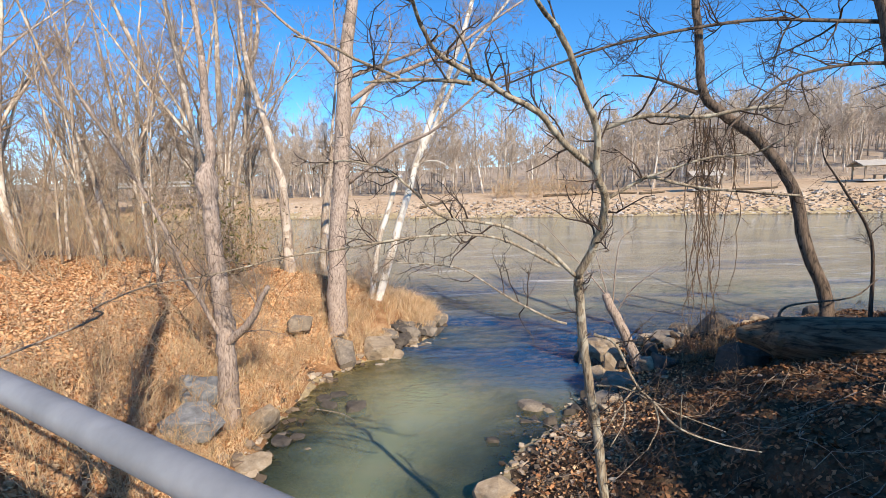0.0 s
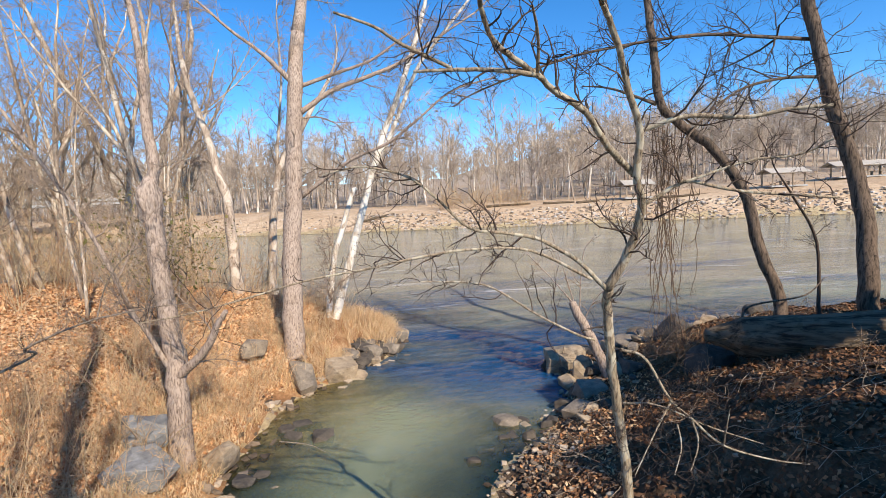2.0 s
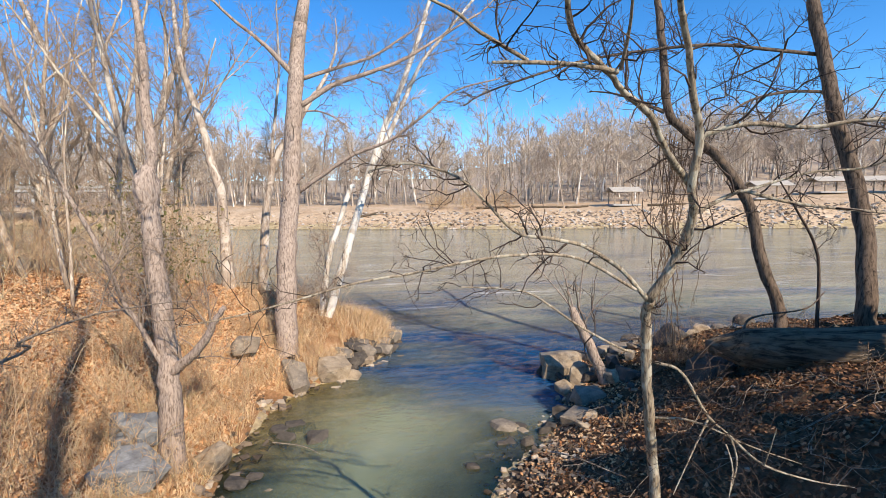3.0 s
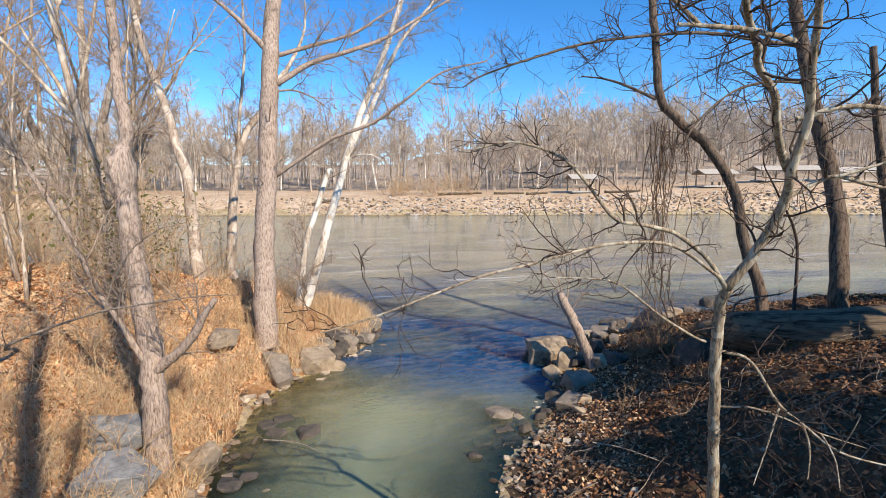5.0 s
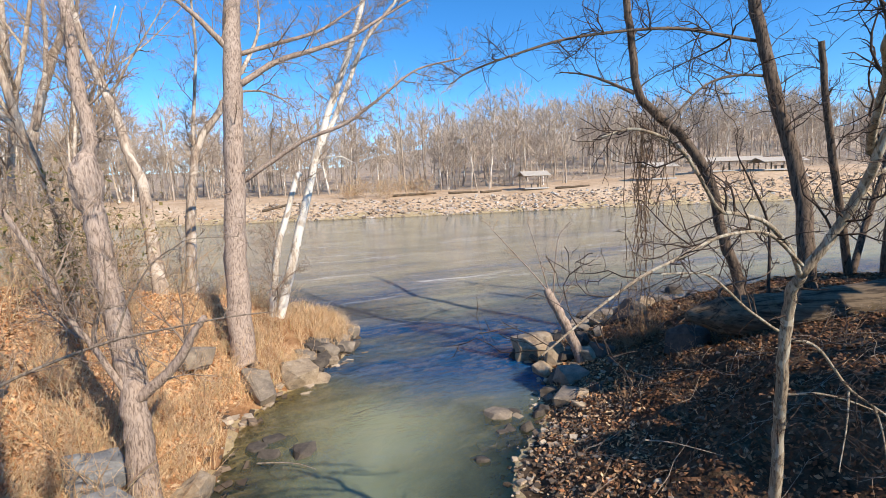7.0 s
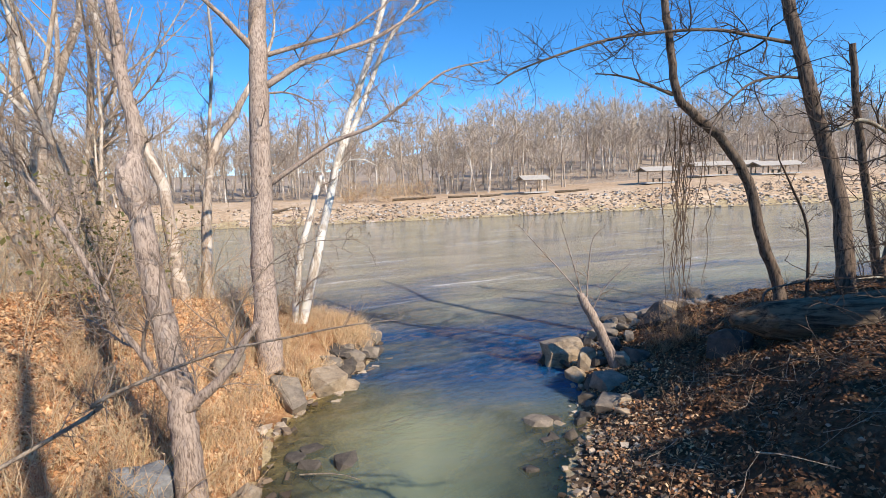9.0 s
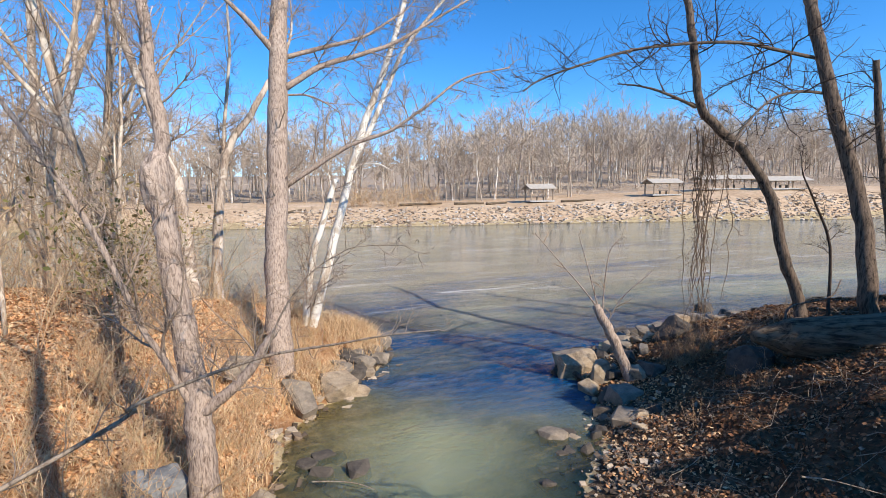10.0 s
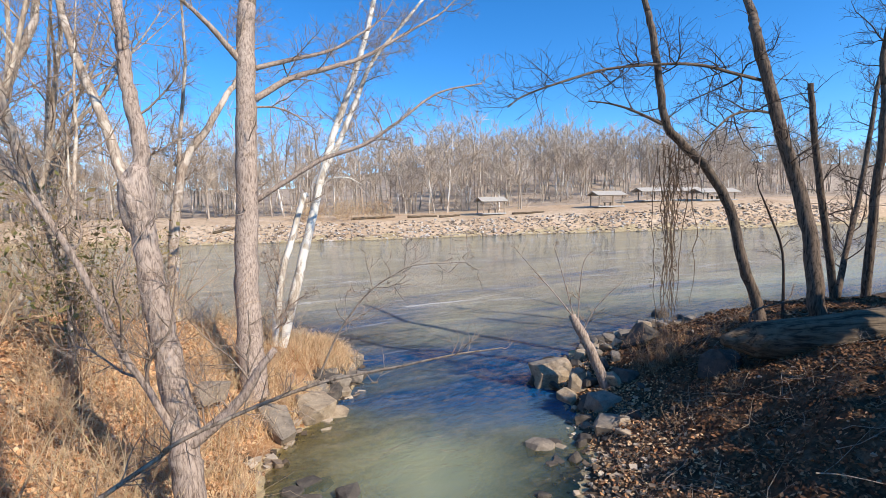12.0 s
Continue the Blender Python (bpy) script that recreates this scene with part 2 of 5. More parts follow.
nt.links.new(glass.outputs[0], clear.inputs[1])
nt.links.new(gl.outputs[0], clear.inputs[2])
both = nt.nodes.new("ShaderNodeMixShader")
nt.links.new(att.outputs["Fac"], both.inputs[0])
nt.links.new(clear.outputs[0], both.inputs[1])
nt.links.new(b.outputs[0], both.inputs[2])
nt.links.new(both.outputs[0], nt.nodes["Material Output"].inputs["Surface"])

STEEL, nt, b = material("grey_galvanised_steel", 0.55, 0.4)
b.inputs["Metallic"].default_value = 0.15
n = noise_tex(nt, coords(nt), 9, 5)
nt.links.new(ramp(nt, n, [(0.3, (0.22, 0.22, 0.22)), (0.7, (0.34, 0.335, 0.33))]), b.inputs["Base Color"])
PLANK, nt, b = material("weathered_planks", 0.85, 0.2)
n = noise_tex(nt, coords(nt, (1, 8, 1)), 6, 5)
nt.links.new(ramp(nt, n, [(0.3, (0.20, 0.17, 0.14)), (0.7, (0.36, 0.32, 0.27))]), b.inputs["Base Color"])
CONCRETE = soil("pale_concrete", (0.42, 0.40, 0.37), (0.52, 0.50, 0.46), (0.60, 0.58, 0.54), 0.8)
ROOFING, nt, b = material("tan_sheet_roof", 0.7, 0.3)
n = noise_tex(nt, coords(nt), 2, 5)
nt.links.new(ramp(nt, n, [(0.3, (0.42, 0.37, 0.30)), (0.7, (0.54, 0.48, 0.40))]), b.inputs["Base Color"])
TIMBER, nt, b = material("shelter_timber", 0.8, 0.2)
n = noise_tex(nt, coords(nt, (1, 1, 0.2)), 8, 4)
nt.links.new(ramp(nt, n, [(0.3, (0.24, 0.18, 0.13)), (0.7, (0.38, 0.30, 0.22))]), b.inputs["Base Color"])
PAPER, nt, b = material("white_litter_paper", 0.7, 0.3)
n = noise_tex(nt, coords(nt), 30, 3)
nt.links.new(ramp(nt, n, [(0.3, (0.62, 0.64, 0.78)), (0.7, (0.82, 0.82, 0.84))]), b.inputs["Base Color"])

# ---- lie of the land ----
LEFT_EDGE = [(-3.9, -60), (-3.8, 0), (-3.62, 6), (-3.6, 8.9), (-3.45, 10.4), (-3.38, 11.8), (-2.65, 12.4), (-1.87, 13.2), (-1.12, 14.4), (-0.66, 15.1),
             (-0.45, 16.6), (-0.9, 18), (-2.6, 19.5), (-6, 21.5), (-12, 24.5), (-25, 31), (-60, 44), (-700, 120)]
RIGHT_EDGE = [(0.2, -60), (0.2, 4), (0.35, 5.6), (0.7, 6.75), (1.05, 7.5), (1.5, 8.2), (2.3, 9.2), (3.1, 10.3), (3.6, 11.2), (3.65, 12.7), (5.4, 13.9),
              (7, 14.5), (8.9, 15.2), (12.8, 15.3), (18, 14.4), (40, 12), (120, 10), (700, 0)]
FAR_EDGE = [(-700, 230), (-60, 100), (-10, 86), (4, 82.5), (17, 79), (33, 76.5), (50, 73.5), (85, 63), (110, 60), (700, 40)]


def edge_distance(x, y, line, outer):
    """Distance to the open line, positive on the land that line and outer enclose."""
    d = np.full(np.shape(x), 1e9)
    for (ax, ay), (bx, by) in zip(line[:-1], line[1:]):
        ux, uy = bx - ax, by - ay
        t = np.clip(((x - ax) * ux + (y - ay) * uy) / (ux * ux + uy * uy), 0, 1)
        d = np.minimum(d, np.hypot(x - ax - t * ux, y - ay - t * uy))
    ring = line + outer
    inside = np.zeros(np.shape(x), bool)
    for (ax, ay), (bx, by) in zip(ring, ring[1:] + ring[:1]):
        if ay != by:
            inside ^= ((ay > y) != (by > y)) & (x < (bx - ax) * (y - ay) / (by - ay) + ax)
    return np.where(inside, d, -d)


def left_d(x, y):
    return edge_distance(x, y, LEFT_EDGE, [(-700, -60)])


def right_d(x, y):
    return edge_distance(x, y, RIGHT_EDGE, [(700, -60)])


def far_d(x, y):
    return edge_distance(x, y, FAR_EDGE, [(700, 900), (-700, 900)])


def land(x, y):
    x, y = np.asarray(x, float), np.asarray(y, float)
    dl, dr, df = left_d(x, y), right_d(x, y), far_d(x, y)
    near = np.clip(30 - np.hypot(x, y - 8), 0, 1)
    rim = 0.55 * fbm(x * 1.6, y * 1.6, 13) * near
    dl, dr = dl + rim, dr + rim
    wob = 0.5 * fbm(x * 0.9, y * 0.9, 3)
    bed = [-60, -8, -3, -1, 0]
    deep = [-3, -2.2, -0.8, -0.16, 0]
    zl = np.interp(dl + wob * near * (dl > 0.1), bed + [0.5, 1, 2.5, 3.5, 5, 8, 30, 200], deep + [0.3, 0.6, 1.2, 1.7, 2.2, 2.6, 3.0, 8])
    zr = np.interp(dr + wob * near * (dr > 0.1), bed + [0.5, 1.3, 2.4, 3.4, 4.2, 6, 12, 40, 200], deep + [0.2, 0.5, 0.95, 1.45, 1.75, 1.95, 2.15, 2.6, 7])
    zr = np.where(zr > 0, zr * np.interp(y, [4, 5, 8, 11], [1.33, 1.27, 1.0, 0.92]), zr)
    rise = 1 + 0.6 * np.clip((x - 40) / 55, 0, 1) + 0.5 * np.clip((x - 100) / 120, 0, 1) * np.clip((df - 40) / 60, 0, 1)
    zf = np.interp(df, bed + [2, 6, 9, 14, 30, 60, 120, 220, 500], deep + [0.8, 2.4, 3.0, 3.5, 4.1, 5.6, 11.0, 19.5, 27])
    zf = np.where(zf > 0, zf * rise, zf)
    z = np.maximum(np.maximum(zl, zr), zf)
    lumps = 0.22 + 0.20 * np.clip(dr / 1.5 - 0.3, 0, 1) * near
    return z + np.where(z > 0.05, lumps * fbm(x * 1.7, y * 1.7, 11) * np.clip(z, 0, 1), 0.10 * fbm(x * 2, y * 2, 5))


def spread(lo, a, b, hi, step, growth):
    c = list(np.arange(a, b + step / 2, step))
    s, v = step, b
    while v < hi:
        s *= growth
        v += s
        c.append(min(v, hi))
    s, v = step, a
    while v > lo:
        s *= growth
        v -= s
        c.insert(0, max(v, lo))
    return np.array(c)


gx = spread(-690, -10, 12, 690, 0.18, 1.06)
gy = spread(-58, 2, 18, 880, 0.18, 1.04)
X, Y = np.meshgrid(gx, gy)
Z = land(X, Y)
nx, ny = len(gx), len(gy)
idx = np.arange(nx * ny).reshape(ny, nx)
faces = np.stack([idx[:-1, :-1], idx[:-1, 1:], idx[1:, 1:], idx[1:, :-1]], -1).reshape(-1, 4)
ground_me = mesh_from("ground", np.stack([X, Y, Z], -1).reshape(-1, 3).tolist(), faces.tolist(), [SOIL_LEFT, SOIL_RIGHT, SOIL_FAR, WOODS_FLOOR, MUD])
cx, cy = X[:-1, :-1] + 0.08, Y[:-1, :-1] + 0.08
cz = land(cx, cy)
fd = far_d(cx, cy)
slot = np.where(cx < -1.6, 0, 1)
slot = np.where(fd > -3, 2, slot)
slot = np.where(fd > 28 + 10 * fbm(cx * 0.05, cy * 0.05, 2), 3, slot)
slot = np.where((cx < -16) & (fd < 0), 3, slot)
slot = np.where(cz < 0.03 + 0.1 * fbm(cx * 2, cy * 2, 8), 4, slot)
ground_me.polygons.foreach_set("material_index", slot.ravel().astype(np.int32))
tagged(new("ground", ground_me), "leaf-strewn creek banks and sandy far river bank", "ground", kind="structure")

wx = spread(-690, -4.5, 13, 690, 0.13, 1.10)
wy = spread(-58, 5, 24, 500, 0.12, 1.06)
X, Y = np.meshgrid(wx, wy)
nx, ny = len(wx), len(wy)
idx = np.arange(nx * ny).reshape(ny, nx)
faces = np.stack([idx[:-1, :-1], idx[:-1, 1:], idx[1:, 1:], idx[1:, :-1]], -1).reshape(-1, 4)
depth = -land(X, Y)
murk = 1 - np.exp(-np.clip(depth, 0, 9) / 0.8)
riverness = np.clip((Y - 12 - 0.15 * X + 8 * fbm(X * 0.12, Y * 0.2, 21)) / 9, 0, 1)
chop = np.clip(0.04 + 0.9 * np.exp(-((Y - 14.0) / 3.4) ** 2) + 0.7 * riverness, 0.04, 1.0)
# mask of the painted sky reflection: the creek mouth, then streaks on the river
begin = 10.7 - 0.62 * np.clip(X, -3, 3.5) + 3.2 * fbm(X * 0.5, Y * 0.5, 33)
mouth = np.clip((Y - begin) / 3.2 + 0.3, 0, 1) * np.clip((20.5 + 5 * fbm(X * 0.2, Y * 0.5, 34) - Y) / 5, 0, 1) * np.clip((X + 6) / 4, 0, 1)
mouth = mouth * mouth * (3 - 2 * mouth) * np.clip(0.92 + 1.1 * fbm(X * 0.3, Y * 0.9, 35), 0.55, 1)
sky_streaks = np.clip(4.0 * fbm(X * 0.10 + 3, Y * 0.42, 37) - 0.15, 0, 0.8) * np.clip((Y - 14) / 5, 0, 1) * np.clip((44 - Y) / 14, 0, 1)
mouth = np.maximum(mouth, sky_streaks * np.clip((X + 6) / 4, 0, 1))
# opaque wherever that reflection is painted
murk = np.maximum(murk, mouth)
warp = 1.2 * fbm(X * 0.5, Y * 0.5, 61)
waves = 0.075 * fbm(X * 0.9 + warp, Y * 2.0 - 0.2 * X, 41, 3) + 0.035 * fbm(X * 2.3, Y * 4.2 + warp, 47, 2)
heave = waves * np.clip(chop, 0, 1) * np.clip((30 - Y) / 8, 0, 1) * np.clip((Y - 4) / 3, 0, 1)
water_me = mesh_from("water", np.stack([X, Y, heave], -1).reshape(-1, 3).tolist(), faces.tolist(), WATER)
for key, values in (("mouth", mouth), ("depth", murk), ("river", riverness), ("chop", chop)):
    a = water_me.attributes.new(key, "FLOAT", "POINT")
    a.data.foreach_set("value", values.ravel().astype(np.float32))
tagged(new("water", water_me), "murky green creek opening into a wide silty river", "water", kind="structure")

# ---- trees ----
def smooth_line(pts, per=4):
    p = np.asarray(pts, float)
    if len(p) < 3:
        return np.linspace(p[0], p[-1], per + 1)
    q = np.vstack([2 * p[0] - p[1], p, 2 * p[-1] - p[-2]])
    out = []
    for i in range(len(p) - 1):
        a, b_, c, d = q[i:i + 4]
        for t in np.arange(per) / per:
            out.append(0.5 * (2 * b_ + (c - a) * t + (2 * a - 5 * b_ + 4 * c - d) * t * t + (3 * b_ - a - 3 * c + d) * t ** 3))
    out.append(p[-1])
    return np.array(out)


class Tubes:
    """Many tapered tubes gathered into one mesh."""

    def __init__(self):
        self.v, self.f, self.n = [], [], 0

    def add(self, p, r0, r1, sides=5, knots=0.0, g=None):
        p = np.asarray(p, float)
        if sides >= 7:
            r = np.linspace(r0, r1, len(p)) if np.isscalar(r0) else np.asarray(r0)
            p = np.vstack([p[:1] - 0.01 * (p[1] - p[0]), p, p[-1:] + 0.01 * (p[-1] - p[-2])])
            r0 = np.concatenate([[0.002], r, [0.002]])
        n = len(p)
        d = np.gradient(p, axis=0)
        d /= np.linalg.norm(d, axis=1)[:, None] + 1e-9
        ref = np.where(np.abs(d[:, 2:3]) > 0.92, np.array([[1.0, 0, 0]]), np.array([[0, 0, 1.0]]))
        if abs(d[:, 2]).mean() > 0.6:
            ref = np.tile([[1.0, 0, 0]], (n, 1))
        u = np.cross(d, ref)
        u /= np.linalg.norm(u, axis=1)[:, None] + 1e-9
        w = np.cross(d, u)
        r = np.linspace(r0, r1, n) if np.isscalar(r0) else np.asarray(r0)
        a = np.arange(sides) * 2 * np.pi / sides
        rr = r[:, None] * np.ones((1, sides))
        if knots and g is not None:
            rr = rr * (1 + knots * g.normal(size=(n, sides)))
        ring = p[:, None] + rr[:, :, None] * (np.cos(a)[None, :, None] * u[:, None] + np.sin(a)[None, :, None] * w[:, None])
        self.v.append(ring.reshape(-1, 3))
        i = np.arange(n * sides).reshape(n, sides) + self.n
        j = np.roll(i, -1, axis=1)
        self.f.append(np.stack([i[:-1], j[:-1], j[1:], i[1:]], -1).reshape(-1, 4))
        self.n += n * sides

    def blades(self, at, d, ln, width, g, bend=0.25):
        """Fine twigs as thin bent strips, all at once."""
        n = len(at)
        side = np.cross(d, g.normal(size=(n, 3)))
        side /= np.linalg.norm(side, axis=1)[:, None] + 1e-9
        w = side * np.asarray(width).reshape(-1, 1)
        mid = at + d * ln[:, None] * 0.5
        tip = mid + (d + g.normal(size=(n, 3)) * bend) * ln[:, None] * 0.5
        v = np.stack([at - w, at + w, mid - w * 0.8, mid + w * 0.8, tip - w * 0.35, tip + w * 0.35], 1)
        self.v.append(v.reshape(-1, 3))
        f = np.array([(0, 1, 3, 2), (2, 3, 5, 4)])[None] + 6 * np.arange(n)[:, None, None] + self.n
        self.f.append(f.reshape(-1, 4))
        self.n += 6 * n

    def mesh(self, name, mat):
        v, f = np.vstack(self.v), np.vstack(self.f)
        me = bpy.data.meshes.new(name)
        me.vertices.add(len(v))
        me.vertices.foreach_set("co", v.astype(np.float32).ravel())
        me.loops.add(f.size)
        me.loops.foreach_set("vertex_index", f.astype(np.int32).ravel())
        me.polygons.add(len(f))
        me.polygons.foreach_set("loop_start", np.arange(0, f.size, 4, dtype=np.int32))
        me.polygons.foreach_set("use_smooth", np.ones(len(f), bool))
        me.materials.append(mat)
        me.update(calc_edges=True)
        return me


def unit(v):
    return v / (np.linalg.norm(v) + 1e-9)


def wander(g, start, direction, length, steps, wiggle, lift):
    p, d = [np.asarray(start, float)], unit(np.asarray(direction, float))
    for _ in range(steps):
        d = unit(d + wiggle * g.normal(size=3) + np.array([0, 0, lift]))
        p.append(p[-1] + d * length / steps)
    return np.array(p)


def side_shoots(g, tubes, line, r0, r1, every, length, levels, lift=0.05, spread_=1.0, start=0.15, sides=4, thin=0.0035, wiggle=0.18, fine=0.36):
    """Side branches along a limb, and their own twigs; the last ones are fine strips."""
    seg = np.linalg.norm(np.diff(line, axis=0), axis=1)
    total = seg.sum()
    cum = np.concatenate([[0], np.cumsum(seg)]) / total
    count = max(1, int(total / every + g.random()))
    s = g.uniform(start, 1.0, count)
    i = np.clip(np.searchsorted(cum, s), 1, len(line) - 1)
    f = ((s - cum[i - 1]) / np.maximum(1e-6, cum[i] - cum[i - 1]))[:, None]
    at = line[i - 1] + (line[i] - line[i - 1]) * f
    along = line[i] - line[i - 1]
    along /= np.linalg.norm(along, axis=1)[:, None] + 1e-9
    out = g.normal(size=(count, 3))
    out -= along * (out * along).sum(1)[:, None]
    out /= np.linalg.norm(out, axis=1)[:, None] + 1e-9
    d = along * g.uniform(0.3, 1.0, (count, 1)) + out * spread_ + np.array([0, 0, 0.15 + lift])
    d /= np.linalg.norm(d, axis=1)[:, None]
    ln = length * g.uniform(0.45, 1.2, count) * (1.15 - 0.6 * s)
    if levels == 0:
        tubes.blades(at, d, ln, thin * g.uniform(0.7, 1.3, count), g)
        return
    for k in range(count):
        rr = min(0.65 * (r0 + (r1 - r0) * s[k]), 0.0045 + 0.011 * ln[k])
        rr = max(rr, thin)
        sub = wander(g, at[k], d[k], ln[k], 5 if levels > 1 else 4, wiggle, lift)
        tubes.add(sub, rr, max(thin, rr * 0.3), sides if rr > 0.012 else 3)
        side_shoots(g, tubes, sub, rr, rr * 0.3, every * fine, length * 0.5, levels - 1, lift, spread_, 0.15, 3, thin, wiggle, fine)


def tree(label, limbs, bark_mat, twig_mat, seed, every=0.5, length=1.3, levels=2, foot=None, top=None, group="", flare=1.5, lift=0.05, thin=0.0035, fine=0.36, wiggle=0.18):
    """A bare tree: its drawn limbs as trunk and boughs, and twigs grown from them."""
    g = np.random.default_rng(seed)
    base = limbs[0][0][0] if foot is None else foot
    trunk, twigs = Tubes(), Tubes()
    root = tagged(new("tree"), label, "tree", group)
    root.location = base
    off = np.array(base, float)
    for k, (pts, r0, r1) in enumerate(limbs):
        pts = [np.array(q, float) for q in pts]
        if k == 0 and foot is not None:
            pts.insert(0, np.array(foot, float))
        line = smooth_line(pts, 5)
        line = line + g.normal(size=line.shape) * min(0.012, r1 * 0.12)
        sides = 12 if r0 > 0.1 else 8 if r0 > 0.03 else 6
        if k == 0:
            n = len(line)
            r_line = np.linspace(r0, r1, n) * (1 + (flare - 1) * np.exp(-np.arange(n) / 2.2))
            trunk.add(line - off, r_line, r1, sides, 0.035, g)
        else:
            bough = Tubes()
            bough.add(line - off, r0, r1, sides, 0.03, g)
            part("bough", bough.mesh("bough", bark_mat), root)
        tip = line[-1] - line[-3]
        if top and k in top:
            more = wander(g, line[-1], tip, top[k], 8, 0.08, 0.05)
            leader = Tubes()
            leader.add(more - off, r1, r1 * 0.25, 7)
            part("bough", leader.mesh("bough", bark_mat), root)
            side_shoots(g, twigs, more - off, r1, r1 * 0.3, every, length, levels, lift, thin=thin, fine=fine, wiggle=wiggle)
        side_shoots(g, twigs, line - off, r0, r1, every if k else every * 1.6, length, levels, lift, start=0.45 if k == 0 else 0.12, thin=thin, fine=fine, wiggle=wiggle)
    part("trunk", trunk.mesh("trunk", bark_mat), root)
    tagged(part("crown", twigs.mesh("crown", twig_mat), root), kind="stuff")
    return root


TREE_FORKED = [
    ([(-4.28, 8.6, 1.25), (-4.32, 8.74, 2.06), (-4.44, 8.88, 2.83), (-4.56, 9.02, 3.74), (-4.65, 9.16, 4.44), (-4.72, 9.3, 5.11)], 0.185, 0.135),
    ([(-4.68, 9.3, 5.14), (-4.64, 9.38, 5.65), (-4.72, 9.46, 6.08), (-4.79, 9.54, 6.58), (-4.8, 9.62, 7.03), (-4.85, 9.7, 7.47)], 0.102, 0.068),
    ([(-4.26, 8.65, 1.89), (-3.92, 8.56, 2.15), (-3.63, 8.47, 2.45), (-3.45, 8.39, 2.75), (-3.24, 8.3, 3.03)], 0.0884, 0.0408),
    ([(-4.34, 8.7, 1.93), (-4.44, 8.63, 2.16), (-4.67, 8.56, 2.77), (-4.82, 8.49, 3.12), (-5.16, 8.41, 4.2), (-5.6, 8.34, 5.18), (-5.89, 8.27, 5.77), (-6.23, 8.2, 6.42)], 0.0476, 0.0238),
]
TREE_TALL = [
    ([(-3.38, 13.4, 0.77), (-3.42, 13.72, 1.98), (-3.4, 14.03, 3.44), (-3.3, 14.35, 5.08), (-3.22, 14.67, 6.91), (-3.15, 14.98, 8.36), (-3.06, 15.3, 9.86)], 0.304, 0.202),
    ([(-3.17, 14.6, 4.98), (-2.35, 14.38, 5.51), (-1.52, 14.17, 6.01), (-0.54, 13.95, 6.37), (0.3, 13.73, 6.94), (1.29, 13.52, 7.66), (2.46, 13.3, 7.95)], 0.069, 0.0184),
    ([(-3.08, 14.8, 7.42), (-2.08, 15.04, 8.12), (-0.99, 15.28, 8.57), (0.02, 15.52, 9.04), (1.11, 15.76, 9.78), (2.46, 16, 10.67)], 0.0828, 0.0276),
    ([(-3.05, 15, 8.23), (-1.9, 15.2, 8.68), (-0.96, 15.4, 9.05), (0.05, 15.6, 9.76)], 0.0644, 0.0276),
    ([(-3.21, 15, 8.32), (-3.8, 14.75, 8.96), (-4.32, 14.5, 9.38)], 0.0828, 0.046),
    ([(-3.09, 14.8, 7.27), (-2.55, 14.7, 7.29), (-2.07, 14.6, 7.1), (-1.6, 14.5, 6.75)], 0.0322, 0.011),
]
TREE_TWIN = [
    ([(-2.63, 15.8, 0.85), (-2.07, 16.09, 2.67), (-1.58, 16.37, 4.32), (-1.17, 16.66, 5.68), (-0.75, 16.94, 6.93), (-0.14, 17.23, 8.4), (0.51, 17.51, 10.12), (0.89, 17.8, 11.33)], 0.15, 0.075),
    ([(-1.08, 16.7, 5.95), (-0.6, 16.86, 6.75), (-0, 17.02, 8.02), (0.6, 17.18, 9.33), (1.23, 17.34, 10.14), (2.27, 17.5, 11.39)], 0.09, 0.045),
    ([(-2.81, 15.7, 0.95), (-2.51, 15.82, 2.9), (-2.21, 15.95, 3.85), (-1.84, 16.07, 4.99), (-1.71, 16.2, 5.24)], 0.0975, 0.075),
    ([(-1.33, 16.6, 5.34), (-0.95, 16.47, 5.67), (-0.45, 16.33, 5.71), (-0.05, 16.2, 5.5)], 0.0375, 0.0112),
]
TREE_PALE_A = [
    ([(-5.65, 16, 2.25), (-5.74, 16.19, 3.19), (-5.84, 16.38, 4.3), (-5.93, 16.56, 5.09), (-6.2, 16.75, 5.89), (-6.43, 16.94, 6.85), (-6.79, 17.12, 7.95), (-7.14, 17.31, 9.05), (-7.32, 17.5, 9.84)], 0.203, 0.0825),
]
TREE_PALE_B = [
    ([(-5.6, 20, 1.82), (-5.46, 20.17, 3.89), (-5.29, 20.33, 5.27), (-4.97, 20.5, 6.66), (-4.39, 20.67, 7.5), (-3.68, 20.83, 8.77), (-3.41, 21, 9.23)], 0.195, 0.09),
    ([(-5.34, 20.4, 5.07), (-5.2, 20.55, 6.46), (-5.13, 20.7, 7.47), (-4.85, 20.85, 9.86), (-4.86, 21, 11.83)], 0.09, 0.0375),
]
TREE_PALE_C = [
    ([(-14.14, 28, 1.05), (-13.84, 28, 6.08), (-13.63, 28, 9.13), (-13.51, 28, 12.08), (-13.43, 28, 13.52)], 0.24, 0.128),
]
TREE_PALE_D = [
    ([(-11.72, 24, 1.88), (-11.59, 24.2, 6), (-11.23, 24.4, 8.17), (-10.62, 24.6, 10.17), (-10.02, 24.8, 11.79), (-9.91, 25, 12.73)], 0.216, 0.112),
    ([(-11.3, 24.2, 7.5), (-10.78, 24.33, 9.67), (-10.65, 24.47, 11.18), (-10.64, 24.6, 12.48)], 0.104, 0.064),
]
